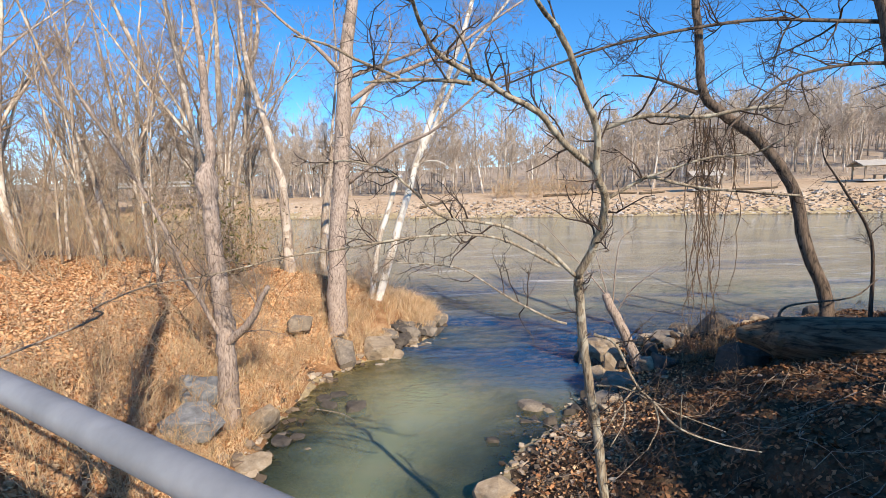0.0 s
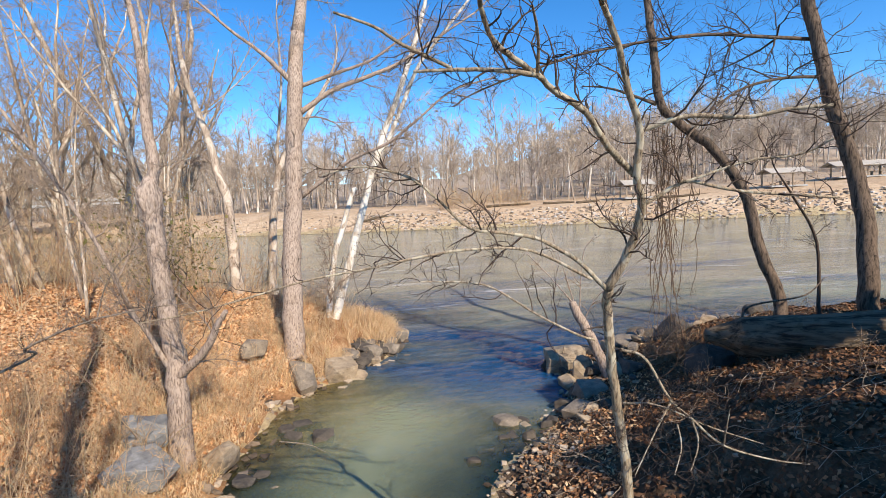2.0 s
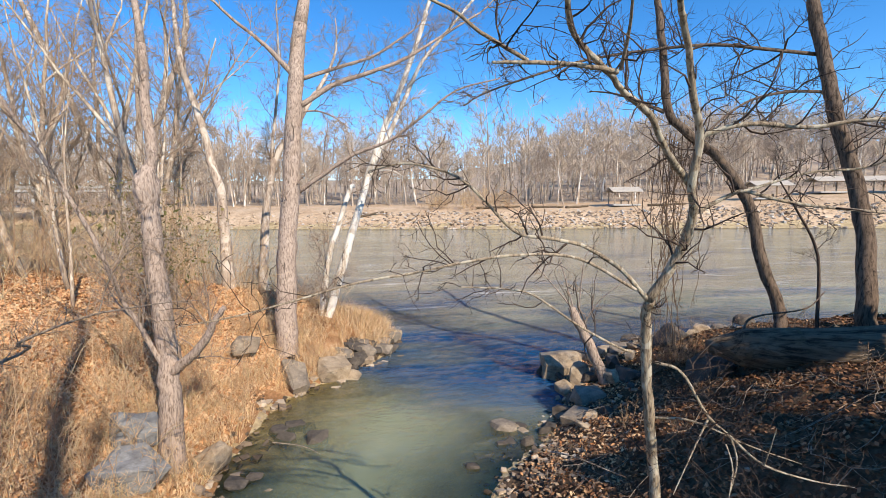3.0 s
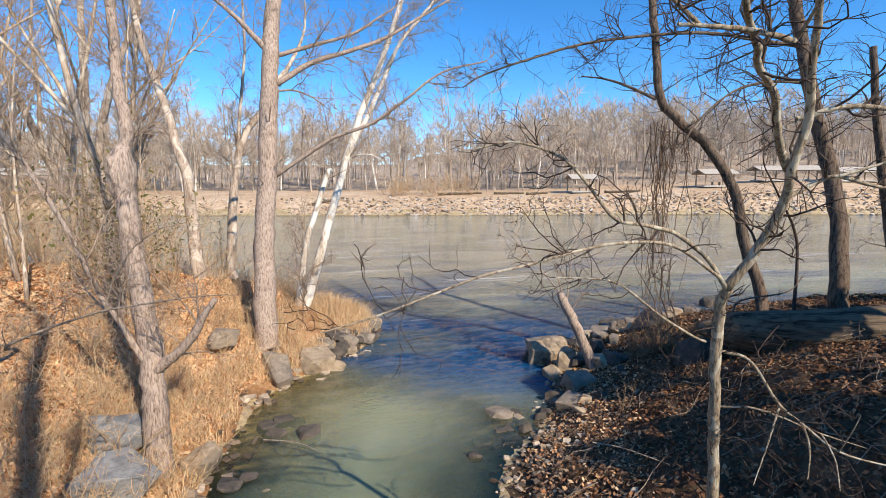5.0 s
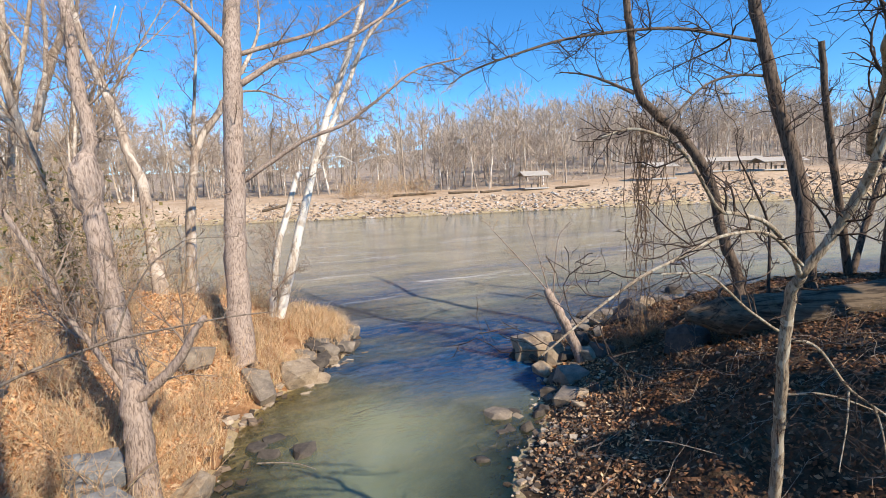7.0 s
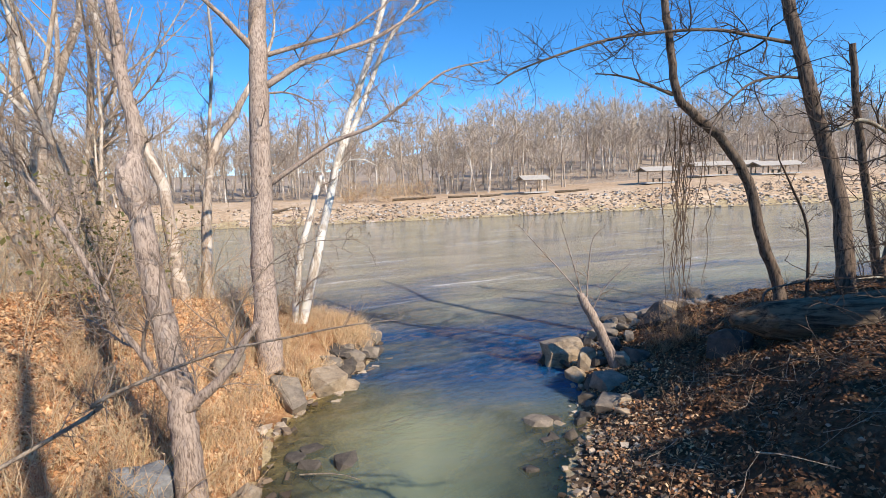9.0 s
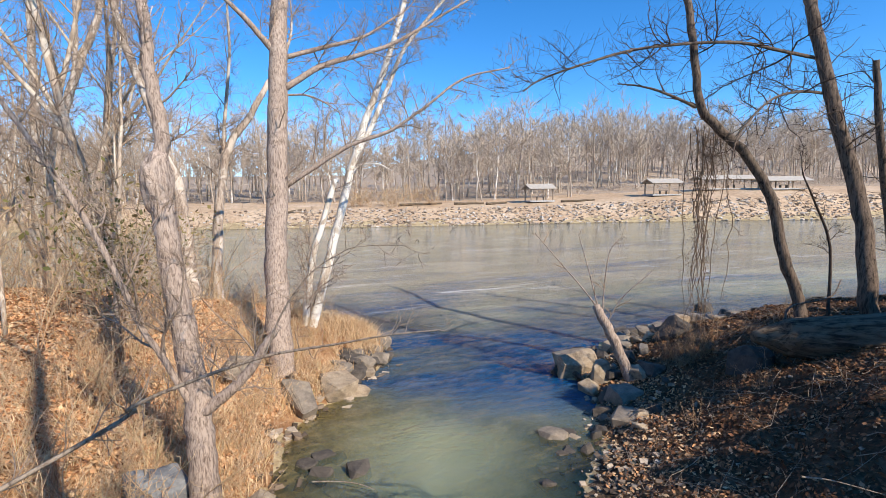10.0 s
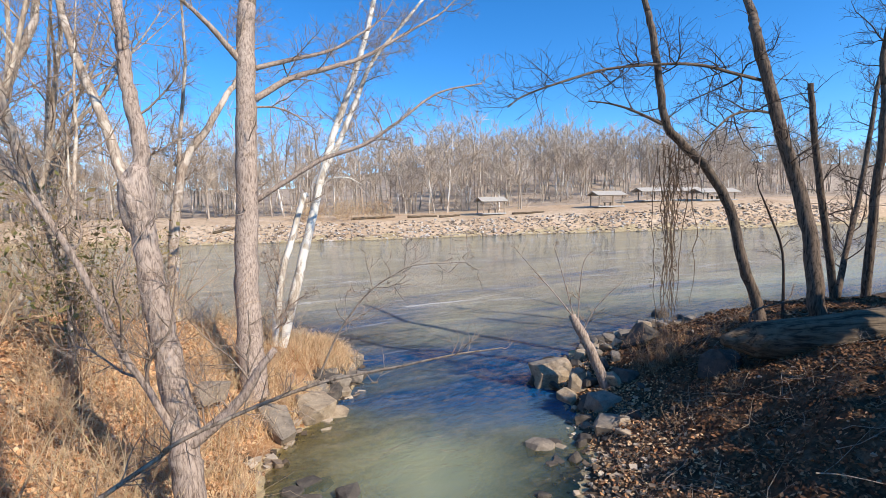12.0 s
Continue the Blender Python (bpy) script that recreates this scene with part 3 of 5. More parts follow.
TREE_PALE_E = [
    ([(-12.3, 24.3, 1.9), (-12.9, 24.4, 3.8), (-13.6, 24.5, 5.7), (-14.4, 24.6, 8.0), (-15.5, 24.7, 10.8), (-16.6, 24.8, 13.4)], 0.21, 0.11),
    ([(-13.9, 24.5, 6.6), (-13.8, 24.6, 8.8), (-13.9, 24.7, 11.2), (-13.6, 24.8, 13.4)], 0.10, 0.05),
]
TREE_BENT = [
    ([(7.21, 9, 2.04), (7.26, 9.16, 2.5), (6.95, 9.31, 3.5), (6.72, 9.47, 4.62), (6.18, 9.62, 5.47), (5.51, 9.78, 6.06), (5.18, 9.93, 6.54), (5.16, 10.09, 7.51), (5.11, 10.24, 8.49), (5.13, 10.4, 9.01)], 0.128, 0.068),
    ([(5.12, 9.95, 6.48), (4.61, 10.3, 6.81), (4.3, 10.65, 7.01), (3.95, 11, 7.12)], 0.036, 0.012),
]
TREE_DARK = [
    ([(8.85, 8.7, 2.03), (9.01, 9, 3.71), (8.98, 9.3, 4.99), (8.73, 9.6, 6.42), (8.69, 9.9, 7.64), (8.63, 10.2, 8.88), (8.89, 10.5, 9.54)], 0.184, 0.111),
    ([(8.96, 10.15, 7.79), (7.57, 10.04, 7.83), (6.21, 9.94, 7.86), (4.84, 9.83, 7.7), (3.33, 9.72, 7.42), (2.1, 9.61, 7.03), (1.21, 9.51, 6.69), (0.81, 9.4, 6.44)], 0.0443, 0.0111),
    ([(8.96, 9.9, 6.94), (7.68, 9.68, 6.88), (6.53, 9.45, 6.59), (5.49, 9.22, 5.88), (5.04, 9, 5.29)], 0.0369, 0.0111),
]
TREE_SNAG = [
    ([(12.84, 10.3, 1.59), (12.12, 10.3, 4), (11.44, 10.3, 6.41), (11.12, 10.3, 7.97)], 0.12, 0.072),
    ([(12.84, 10.3, 1.59), (13.71, 10.47, 3.42), (14.59, 10.65, 4.82), (15.54, 10.82, 7.55), (16.35, 11, 9.29)], 0.096, 0.056),
]
TREE_EDGE = [
    ([(13.59, 9.9, 1.24), (13.53, 9.8, 4.3), (13.55, 9.7, 6.25), (13.35, 9.6, 7.96)], 0.136, 0.096),
]
TREE_THIN = [
    ([(8.03, 9, 2.07), (7.94, 9, 3.52), (7.41, 9, 4.44), (7.05, 9, 4.95)], 0.04, 0.015),
]
SAPLING = [
    ([(1.37, 3.8, 2.36), (1.27, 3.73, 2.92), (1.18, 3.66, 3.44), (1.12, 3.59, 3.87), (1.1, 3.52, 4)], 0.0422, 0.034),
    ([(1.09, 3.52, 4), (1.17, 3.43, 4.21), (1.22, 3.34, 4.43), (1.2, 3.25, 4.61), (1.12, 3.16, 4.75), (1.09, 3.06, 5.02), (0.98, 2.97, 5.22), (0.88, 2.88, 5.42), (0.78, 2.79, 5.55), (0.71, 2.7, 5.59)], 0.0326, 0.0136),
    ([(1.09, 3.52, 4), (1, 3.48, 4.08), (0.87, 3.44, 4.21), (0.7, 3.4, 4.32), (0.54, 3.37, 4.4), (0.31, 3.33, 4.45), (0.16, 3.29, 4.47), (0.05, 3.25, 4.53), (-0.12, 3.21, 4.7), (-0.28, 3.18, 4.82), (-0.53, 3.14, 4.88), (-0.74, 3.1, 4.84)], 0.0177, 0.00544),
    ([(1.16, 3.22, 4.76), (0.99, 3.12, 4.87), (0.85, 3.02, 4.97), (0.7, 2.91, 5.11), (0.5, 2.81, 5.2), (0.39, 2.71, 5.25), (0.23, 2.6, 5.31), (0.11, 2.5, 5.37), (0.05, 2.4, 5.46)], 0.0231, 0.0109),
    ([(0.29, 2.45, 5.19), (0.1, 2.43, 5.21), (-0.09, 2.42, 5.21), (-0.24, 2.4, 5.2)], 0.0116, 0.00612),
    ([(-0.07, 2.5, 5.24), (-0.28, 2.43, 5.32), (-0.39, 2.37, 5.37), (-0.54, 2.3, 5.4)], 0.00884, 0.00476),
    ([(1.25, 3.3, 4.59), (1.41, 3.24, 4.69), (1.47, 3.18, 4.72), (1.64, 3.12, 4.67), (1.84, 3.06, 4.63), (2.31, 3, 4.58)], 0.015, 0.00816),
    ([(1.17, 3.2, 5.04), (1.4, 3.1, 5.1), (1.7, 3, 5.07), (1.87, 2.9, 5.09), (2.05, 2.8, 5.09)], 0.0163, 0.0109),
    ([(0.3, 2.45, 5.2), (0.27, 2.33, 5.31), (0.21, 2.2, 5.38)], 0.00816, 0.00476),
    ([(1.45, 3.15, 4.72), (1.74, 3.03, 4.82), (1.97, 2.92, 4.84), (2.06, 2.8, 4.91)], 0.00952, 0.00612),
    ([(1.28, 3.72, 3.49), (1.41, 3.6, 3.45), (1.51, 3.45, 3.2), (1.62, 3.35, 3.08), (1.74, 3.2, 2.96), (2.01, 3.1, 2.89), (2.18, 3.0, 2.9)], 0.0125, 0.004),
    ([(1.62, 3.35, 3.08), (1.63, 3.3, 2.93), (1.51, 3.2, 2.8)], 0.0085, 0.0035),
    ([(1.52, 3.45, 3.17), (1.36, 3.35, 3.04), (1.15, 3.25, 2.78)], 0.008, 0.003),
    ([(1.32, 3.75, 3.05), (1.45, 3.6, 3.1), (1.59, 3.5, 3.07), (1.78, 3.4, 2.99), (2.11, 3.3, 2.88)], 0.0095, 0.0035),
    ([(1.74, 3.2, 2.96), (1.69, 3.1, 3.16), (1.67, 3.05, 3.29)], 0.005, 0.0025),
    ([(1.26, 2.95, 3.27), (1.21, 2.83, 3.2), (1.09, 2.7, 3.12)], 0.00544, 0.00272),
    ([(0.93, 3.4, 4.1), (0.48, 3.27, 4.33), (0.05, 3.15, 4.37), (-0.27, 3.02, 4.35), (-0.54, 2.9, 4.32), (-0.81, 2.77, 4.3), (-1.07, 2.65, 4.25), (-1.28, 2.52, 4.22), (-1.43, 2.4, 4.22)], 0.011, 0.0025),
    ([(1.03, 3.6, 3.62), (0.89, 3.54, 3.68), (0.58, 3.48, 3.86), (0.26, 3.42, 4.08), (0.05, 3.36, 4.14), (-0.22, 3.3, 4.17)], 0.0109, 0.00408),
]
STUMP_TREE = [
    ([(4.53, 10.9, 0.21), (4.16, 11.03, 1.13), (3.83, 11.17, 1.81), (3.76, 11.3, 2.09)], 0.155, 0.09),
    ([(3.8, 11.3, 2.03), (3.34, 11.4, 2.62), (2.85, 11.5, 3.18), (2.29, 11.6, 3.83)], 0.02, 0.0064),
    ([(3.79, 11.3, 2.09), (3.53, 11.35, 3.03), (3.28, 11.4, 3.84)], 0.016, 0.0056),
    ([(3.93, 11.3, 1.91), (3.97, 11.27, 2.74), (4.07, 11.23, 3.42), (4.44, 11.2, 3.71)], 0.0176, 0.0056),
    ([(3.99, 11.2, 1.65), (4.33, 11.1, 2.27), (5.06, 11, 2.86)], 0.016, 0.0056),
]
DEAD_BRANCH = [
    ([(-4.36, 5.3, 3.17), (-4.01, 5.2, 3.42), (-3.63, 5.11, 3.58), (-3.23, 5.01, 3.71), (-2.99, 4.92, 3.76), (-2.81, 4.82, 3.8), (-2.5, 4.73, 3.85), (-2.21, 4.63, 3.88)], 0.0159, 0.00397),
    ([(-3.23, 5.05, 3.69), (-3.1, 5, 3.99), (-2.93, 4.95, 4.22), (-2.77, 4.9, 4.33), (-2.65, 4.85, 4.38), (-2.36, 4.8, 4.38)], 0.00694, 0.00248),
]

FOOT = {"a": (-4.25, 8.45, 0.25), "b": (-3.36, 13.3, 0.45), "c": (7.1, 8.95, 1.9), "s": (1.62, 4.0, 0.55)}
forked = tree("pale grey leaning tree with a swollen burl on the leafy bank", TREE_FORKED, BARK_GREY, TWIG_PALE, 1, 0.30, 1.2, 2, FOOT["a"], {1: 4.5, 3: 1.5}, flare=1.3, thin=0.0028)
bm = bmesh.new()
bmesh.ops.create_icosphere(bm, subdivisions=4, radius=1)
for v in bm.verts:
    swell_ = 1 + 0.22 * noise.noise(v.co * 1.7) + 0.09 * noise.noise(v.co * 5)
    v.co = Vector((v.co.x * 0.205, v.co.y * 0.205, v.co.z * 0.45)) * swell_
me = bpy.data.meshes.new("burl")
bm.to_mesh(me)
bm.free()
me.materials.append(BARK_GREY)
me.polygons.foreach_set("use_smooth", [True] * len(me.polygons))
part("burl", me, forked, "pale lumpy burl").location = Vector((-4.70, 9.24, 4.88)) - forked.location
tree("tall straight grey-brown tree above the creek mouth", TREE_TALL, BARK_GREY, TWIG_PALE, 2, 0.36, 1.3, 2, FOOT["b"], {0: 5.0, 2: 1.5, 3: 1.5, 4: 3.0}, flare=1.25)
tree("white-barked twin-stemmed tree at the creek mouth", TREE_TWIN, BARK_WHITE, TWIG_PALE, 3, 0.36, 1.4, 2, (-2.65, 15.75, 0.5), {0: 3.0, 1: 3.0}, flare=1.2)
tree("pale leaning tree on the wooded bank", TREE_PALE_A, BARK_PALE, TWIG_PALE, 4, 0.36, 1.6, 2, (-5.62, 15.95, 1.4), {0: 4.0})
tree("pale forked tree at the river's edge", TREE_PALE_B, BARK_PALE, TWIG_PALE, 5, 0.36, 1.6, 2, (-5.62, 19.95, 1.0), {0: 4.0, 1: 2.0})
tree("tall pale tree in the thicket", TREE_PALE_C, BARK_PALE, TWIG_PALE, 6, 0.45, 1.9, 2, (-14.15, 27.5, 0.9), {0: 4.0}, thin=0.005)
tree("pale tree with a forked crown in the thicket", TREE_PALE_D, BARK_PALE, TWIG_PALE, 7, 0.45, 1.9, 2, (-11.72, 23.0, 1.0), {0: 3.0, 1: 3.0}, thin=0.005)
tree("pale slanting tree deep in the thicket", TREE_PALE_E, BARK_PALE, TWIG_PALE, 17, 0.45, 1.9, 2, (-12.1, 24.2, 1.0), {0: 3.0, 1: 2.0}, thin=0.005)
tree("dark bent tree hung with vines", TREE_BENT, BARK_DARK, TWIG_DARK, 8, 0.26, 1.2, 2, FOOT["c"], {0: 3.0}, flare=1.3, thin=0.003, fine=0.75, wiggle=0.26)
tree("dark leaning tree with long boughs", TREE_DARK, BARK_DARK, TWIG_DARK, 9, 0.21, 1.4, 2, (9.1, 8.6, 1.6), {0: 3.5}, flare=1.3, thin=0.003, fine=0.75, wiggle=0.26)
tree("dark tree with a broken stem", TREE_SNAG, BARK_DARK, TWIG_DARK, 10, 0.24, 1.5, 2, (12.95, 10.3, 1.2), {1: 3.0}, fine=0.7, wiggle=0.26)
tree("dark tree on the shaded bank", TREE_EDGE, BARK_DARK, TWIG_DARK, 11, 0.24, 1.5, 2, (13.6, 9.9, 1.0), {0: 3.0}, fine=0.7, wiggle=0.26)
tree("thin crooked dark tree beside the log", TREE_THIN, TWIG_DARK, TWIG_DARK, 12, 0.2, 0.6, 2, (8.05, 9.0, 1.7), {0: 0.6}, thin=0.0025)
tree("slender grey sapling with wide crooked branches", SAPLING, BARK_SAPLING, TWIG_DARK, 13, 0.12, 0.42, 2, FOOT["s"], {1: 0.9, 3: 0.5}, flare=1.1, lift=0.03, thin=0.0014, fine=0.75, wiggle=0.3)
tree("leaning broken-topped small tree among the rocks", STUMP_TREE, BARK_GREY, TWIG_TAN, 14, 0.3, 0.5, 1, (4.55, 10.85, 0.2), flare=1.15, thin=0.003)
tagged(tree("grey dead branch reaching over the creek", DEAD_BRANCH, DEADWOOD, TWIG_PALE, 15, 0.10, 0.35, 2, (-7.3, 3.9, 2.1), flare=1.1, thin=0.0016, fine=0.6), category="branch")


TREE_BEHIND = [([(0.72, -3.9, 0.6), (0.70, -3.9, 3.5), (0.62, -3.86, 7.0), (0.66, -3.84, 10.0), (0.72, -3.8, 13.0)], 0.24, 0.13),
               ([(0.64, -3.86, 6.6), (0.2, -3.7, 8.2), (-0.1, -3.6, 10.0), (-0.2, -3.5, 12.0)], 0.10, 0.05),
               ([(0.66, -3.85, 9.2), (1.2, -4.0, 10.4), (1.5, -4.1, 12.0)], 0.08, 0.04)]
tree("tall bare tree behind the footbridge", TREE_BEHIND, BARK_GREY, TWIG_PALE, 16, 0.6, 1.4, 1, None, {0: 3.0})


def wild_tree(seed, height, radius, lean=0.08, fork=0.45, every=0.8, length=1.8, levels=2, thin=0.006):
    """Trunk and twig tubes of a bare woodland tree standing at the origin."""
    g = np.random.default_rng(seed)
    trunk, twigs, boughs = Tubes(), Tubes(), []
    main = wander(g, (0, 0, 0), (g.normal() * lean, g.normal() * lean, 1), height, 10, 0.05, 0.05)
    trunk.add(main, radius, radius * 0.15, 8, 0.03, g)
    side_shoots(g, twigs, main, radius, radius * 0.15, every, length, levels, 0.10, 1.0, 0.18, 4, thin)
    for _ in range(g.integers(1, 4)):
        i = g.integers(3, 8)
        d = unit(np.array([g.normal(), g.normal(), 1.6]))
        limb = wander(g, main[i], d, height * g.uniform(0.3, 0.5), 7, 0.08, 0.06)
        r = radius * (1 - i / 11) * 0.7
        boughs.append(Tubes())
        boughs[-1].add(limb, r, r * 0.2, 6)
        side_shoots(g, twigs, limb, r, r * 0.2, every, length * 0.8, levels, 0.08, 1.0, 0.2, 4, thin)
    return trunk, twigs, boughs


thicket = []
for k in range(5):
    tr, tw, bo = wild_tree(100 + k, (8, 10, 9, 11, 6.5)[k], (0.065, 0.10, 0.075, 0.13, 0.045)[k], 0.16, every=0.62, length=1.7, thin=0.0042)
    root = tagged(new("tree"), "slender bare tree in the riverside thicket", "tree", "bare trees of the thicket")
    part("trunk", tr.mesh("trunk", BARK_THICKET), root)
    for q in bo:
        part("bough", q.mesh("bough", BARK_THICKET), root)
    tagged(part("crown", tw.mesh("crown", TWIG_THICKET), root), kind="stuff")
    thicket.append(root)
g = np.random.default_rng(31)
spots = []
while len(spots) < 80:
    y = g.uniform(12.5, 42)
    x = -g.uniform(6.4, 11 + y * 0.75)
    if left_d(np.array([x]), np.array([y]))[0] < 0.8 or any(math.hypot(x - a, y - b_) < 0.8 for a, b_ in spots):
        continue
    spots.append((x, y))
for k, (x, y) in enumerate(spots):
    z = float(land(x, y)) - 0.05
    m = pose(x, y, z, 0, 0, g.uniform(0, 360))
    if k < 5:
        thicket[k].matrix_basis = m
    else:
        copy_thing(thicket[k % 5], m)

# ---- brush of thin stems on the wooded bank ----
def brush(label, name, mat, area, count, height, seed, keep, thin=0.002):
    g = np.random.default_rng(seed)
    t = Tubes()
    made = 0
    while made < count:
        x, y = g.uniform(area[0], area[1]), g.uniform(area[2], area[3])
        if not keep(x, y, g):
            continue
        made += 1
        z = float(land(x, y))
        for _ in range(g.integers(2, 6)):
            h = height * g.uniform(0.4, 1.2)
            line = wander(g, (x + g.normal() * 0.1, y + g.normal() * 0.1, z - 0.05), (g.normal() * 0.35, g.normal() * 0.35, 1), h, 5, 0.13, 0.0)
            t.add(line, 0.004 + h * 0.003, 0.002, 3)
            side_shoots(g, t, line, 0.008, 0.003, h * 0.17, h * 0.34, 1, 0.03, 1.0, 0.15, 3, thin, 0.2, 0.5)
    return tagged(new(name, t.mesh(name, mat)), label, name.replace("_", " "), kind="stuff")


brush("tan leafless brush of thin stems on the wooded bank", "brush", BRUSH_TAN, (-28, -5.2, 11.5, 36), 420, 3.0, 41,
      lambda x, y, g: left_d(np.array([x]), np.array([y]))[0] > 0.7 and x < -4.6 - 0.10 * max(0, 14 - y) - (2.5 if y < 12 else 0) and g.random() < 0.1 + 0.05 * y, 0.0034)
brush("dry weeds and thin stems by the creek's edge", "dry_weeds", BRUSH_TAN, (-9, -2.2, 5.5, 17.5), 270, 0.95, 42,
      lambda x, y, g: 0.3 < left_d(np.array([x]), np.array([y]))[0] < 4.0, 0.0028)
brush("tall thin bare stems among the fallen leaves", "bare_stems", BRUSH_TAN, (-9, -4.5, 5.2, 10.5), 45, 1.8, 45,
      lambda x, y, g: left_d(np.array([x]), np.array([y]))[0] > 0.5, 0.0022)
brush("bare twiggy shrubs on the shaded bank", "bare_shrubs", TWIG_TAN, (3.5, 9.5, 5.0, 12.5), 26, 0.7, 43,
      lambda x, y, g: right_d(np.array([x]), np.array([y]))[0] > 0.8 and g.random() < 0.5)
brush("brown shrub of dense twigs among the rocks", "brown_shrub", TWIG_TAN, (5.2, 6.1, 9.9, 10.9), 22, 1.0, 44, lambda x, y, g: True)

# ---- leafy shrub behind the leaning tree ----
g = np.random.default_rng(46)
OLIVE = islands("olive_leaves", [(0.0, (0.10, 0.10, 0.03)), (0.5, (0.20, 0.17, 0.06)), (1.0, (0.33, 0.22, 0.10))])
shrub = tagged(new("leafy_shrub"), "tall shrub with sparse olive-brown leaves in the brush", "shrub")
shrub.location = (-6.25, 12.6, float(land(-6.25, 12.6)) - 0.05)
ends = []
for k in range(7):
    t = Tubes()
    stem = wander(g, (g.normal() * 0.1, g.normal() * 0.1, 0), (g.normal() * 0.14, g.normal() * 0.14, 1), g.uniform(2.6, 3.9), 8, 0.10, 0.02)
    t.add(stem, 0.018, 0.006, 5)
    side_shoots(g, t, stem, 0.012, 0.005, 0.16, 0.7, 1, 0.03, 1.0, 0.4, 3, 0.003, 0.2, 0.6)
    part("stem", t.mesh("stem", TWIG_TAN), shrub)
    ends.append(stem[4:])
ends = np.vstack(ends)
c = ends[g.integers(len(ends), size=1500)] + g.normal(size=(1500, 3)) * np.array([0.26, 0.26, 0.22])
u, w = g.normal(size=(1500, 3)) * 0.030, g.normal(size=(1500, 3)) * 0.018
tagged(part("leaves", quads_mesh("leaves", np.stack([c - u, c - w, c + u, c + w], 1).reshape(-1, 3), OLIVE), shrub), kind="stuff")

# ---- vines hanging from the bent tree ----
g = np.random.default_rng(51)
for k in range(17):
    x, y = 5.35 + g.normal() * 0.3, 9.85 + g.normal() * 0.15
    z0, z1 = 5.9 + g.normal() * 0.2, g.choice([1.3, 1.6, 2.4, 3.2])
    t = Tubes()
    line = np.array([(x + 0.03 * g.normal(), y + 0.03 * g.normal(), z) for z in np.linspace(z0, z1, 14)])
    line[:, 0] += 0.12 * np.sin(np.linspace(0, 5, 14) + k)
    t.add(smooth_line(line, 2), 0.013, 0.006, 4)
    side_shoots(g, t, line, 0.01, 0.005, 0.2, 0.32, 1, -0.12, 1.0, 0.0, 3, 0.0028, 0.3)
    tagged(new("vine", t.mesh("vine", VINE)), "tangled dry brown vine hanging from the bent tree", "vine", "hanging vines")

# ---- rocks ----
def rock_mesh(seed, sx, sy, sz, mat, points=20):
    g = np.random.default_rng(seed)
    bm = bmesh.new()
    for _ in range(points):
        v = unit(g.normal(size=3))
        v = np.sign(v) * np.abs(v) ** 0.5
        bm.verts.new((v[0] * sx * g.uniform(0.42, 0.55), v[1] * sy * g.uniform(0.42, 0.55), v[2] * sz * g.uniform(0.42, 0.55)))
    hull = bmesh.ops.convex_hull(bm, input=bm.verts)
    bmesh.ops.delete(bm, geom=[v for v in bm.verts if not v.link_faces], context="VERTS")
    bmesh.ops.bevel(bm, geom=bm.edges[:], offset=min(sx, sy, sz) * 0.05, segments=1, affect="EDGES", clamp_overlap=True)
    bmesh.ops.triangulate(bm, faces=bm.faces[:])
    bmesh.ops.subdivide_edges(bm, edges=[e for e in bm.edges if e.calc_length() > 0.3 * min(sx, sz)], cuts=1)
    for v in bm.verts:
        v.co += Vector(noise.noise_vector(v.co * 2.2 / max(sx, sz) + Vector((seed, 0, 0)))) * min(sx, sy, sz) * 0.07
        v.co += Vector(noise.noise_vector(v.co * 7.0 / max(sx, sz) + Vector((0, seed, 0)))) * min(sx, sy, sz) * 0.035
    me = bpy.data.meshes.new("rock")
    bm.to_mesh(me)
    bm.free()
    me.materials.append(mat)
    return me


def rock(label, x, y, z, sx, sy, sz, mat, seed, turn=0.0, tilt=0.0, group="bank rocks"):
    ob = new("rock", rock_mesh(seed, sx, sy, sz, mat))
    ob.matrix_basis = pose(x, y, z, tilt, 0, turn)
    return tagged(ob, label, "rock", group)


PALE, GREY, DARKR = "pale tan angular sandstone rock by the water", "grey weathered boulder on the bank", "dark wet rock at the water's edge"
rock(PALE, -2.1, 13.05, 0.2, 1.0, 0.95, 0.62, ROCK_TAN, 1, 20, 16)
rock("long grey-tan slab slanting down to the water", -3.0, 12.5, 0.30, 0.66, 1.2, 0.5, ROCK_GREY, 2, 24, 26)
rock("flat grey boulder beside the leaning tree", -4.52, 7.74, 0.74, 1.1, 0.9, 0.6, ROCK_SLATE, 3, 12)
rock("grey mossy boulder behind the flat boulder", -4.9, 8.6, 0.98, 0.8, 0.65, 0.7, ROCK_SLATE, 4, 40)
rock(PALE, -3.72, 8.75, 0.30, 0.6, 0.55, 0.5, ROCK_TAN, 5, 70)
rock("pale rock half in the water", -3.45, 7.55, 0.02, 0.7, 0.5, 0.35, ROCK_TAN, 6, 30)
rock("dark boulder at the foot of the twin tree", -2.75, 14.95, 0.55, 0.95, 0.7, 0.62, ROCK_DARK, 7, 10)
# this boulder's shade is given by the dark stone colour
rock("boulder in shade behind the tall tree, coloured dark", -4.3, 15.9, 1.0, 1.3, 0.9, 1.0, ROCK_DARK, 8, 60)
rock(GREY, -4.2, 12.6, 1.15, 0.8, 0.5, 0.5, ROCK_GREY, 9, 25)
rock("submerged brown rock in the shallows", -2.1, 9.75, 0.0, 0.55, 0.38, 0.3, ROCK_DARK, 10, 15)
rock("submerged brown rock in the shallows", -2.75, 9.85, -0.03, 0.35, 0.5, 0.3, ROCK_DARK, 11, 50)
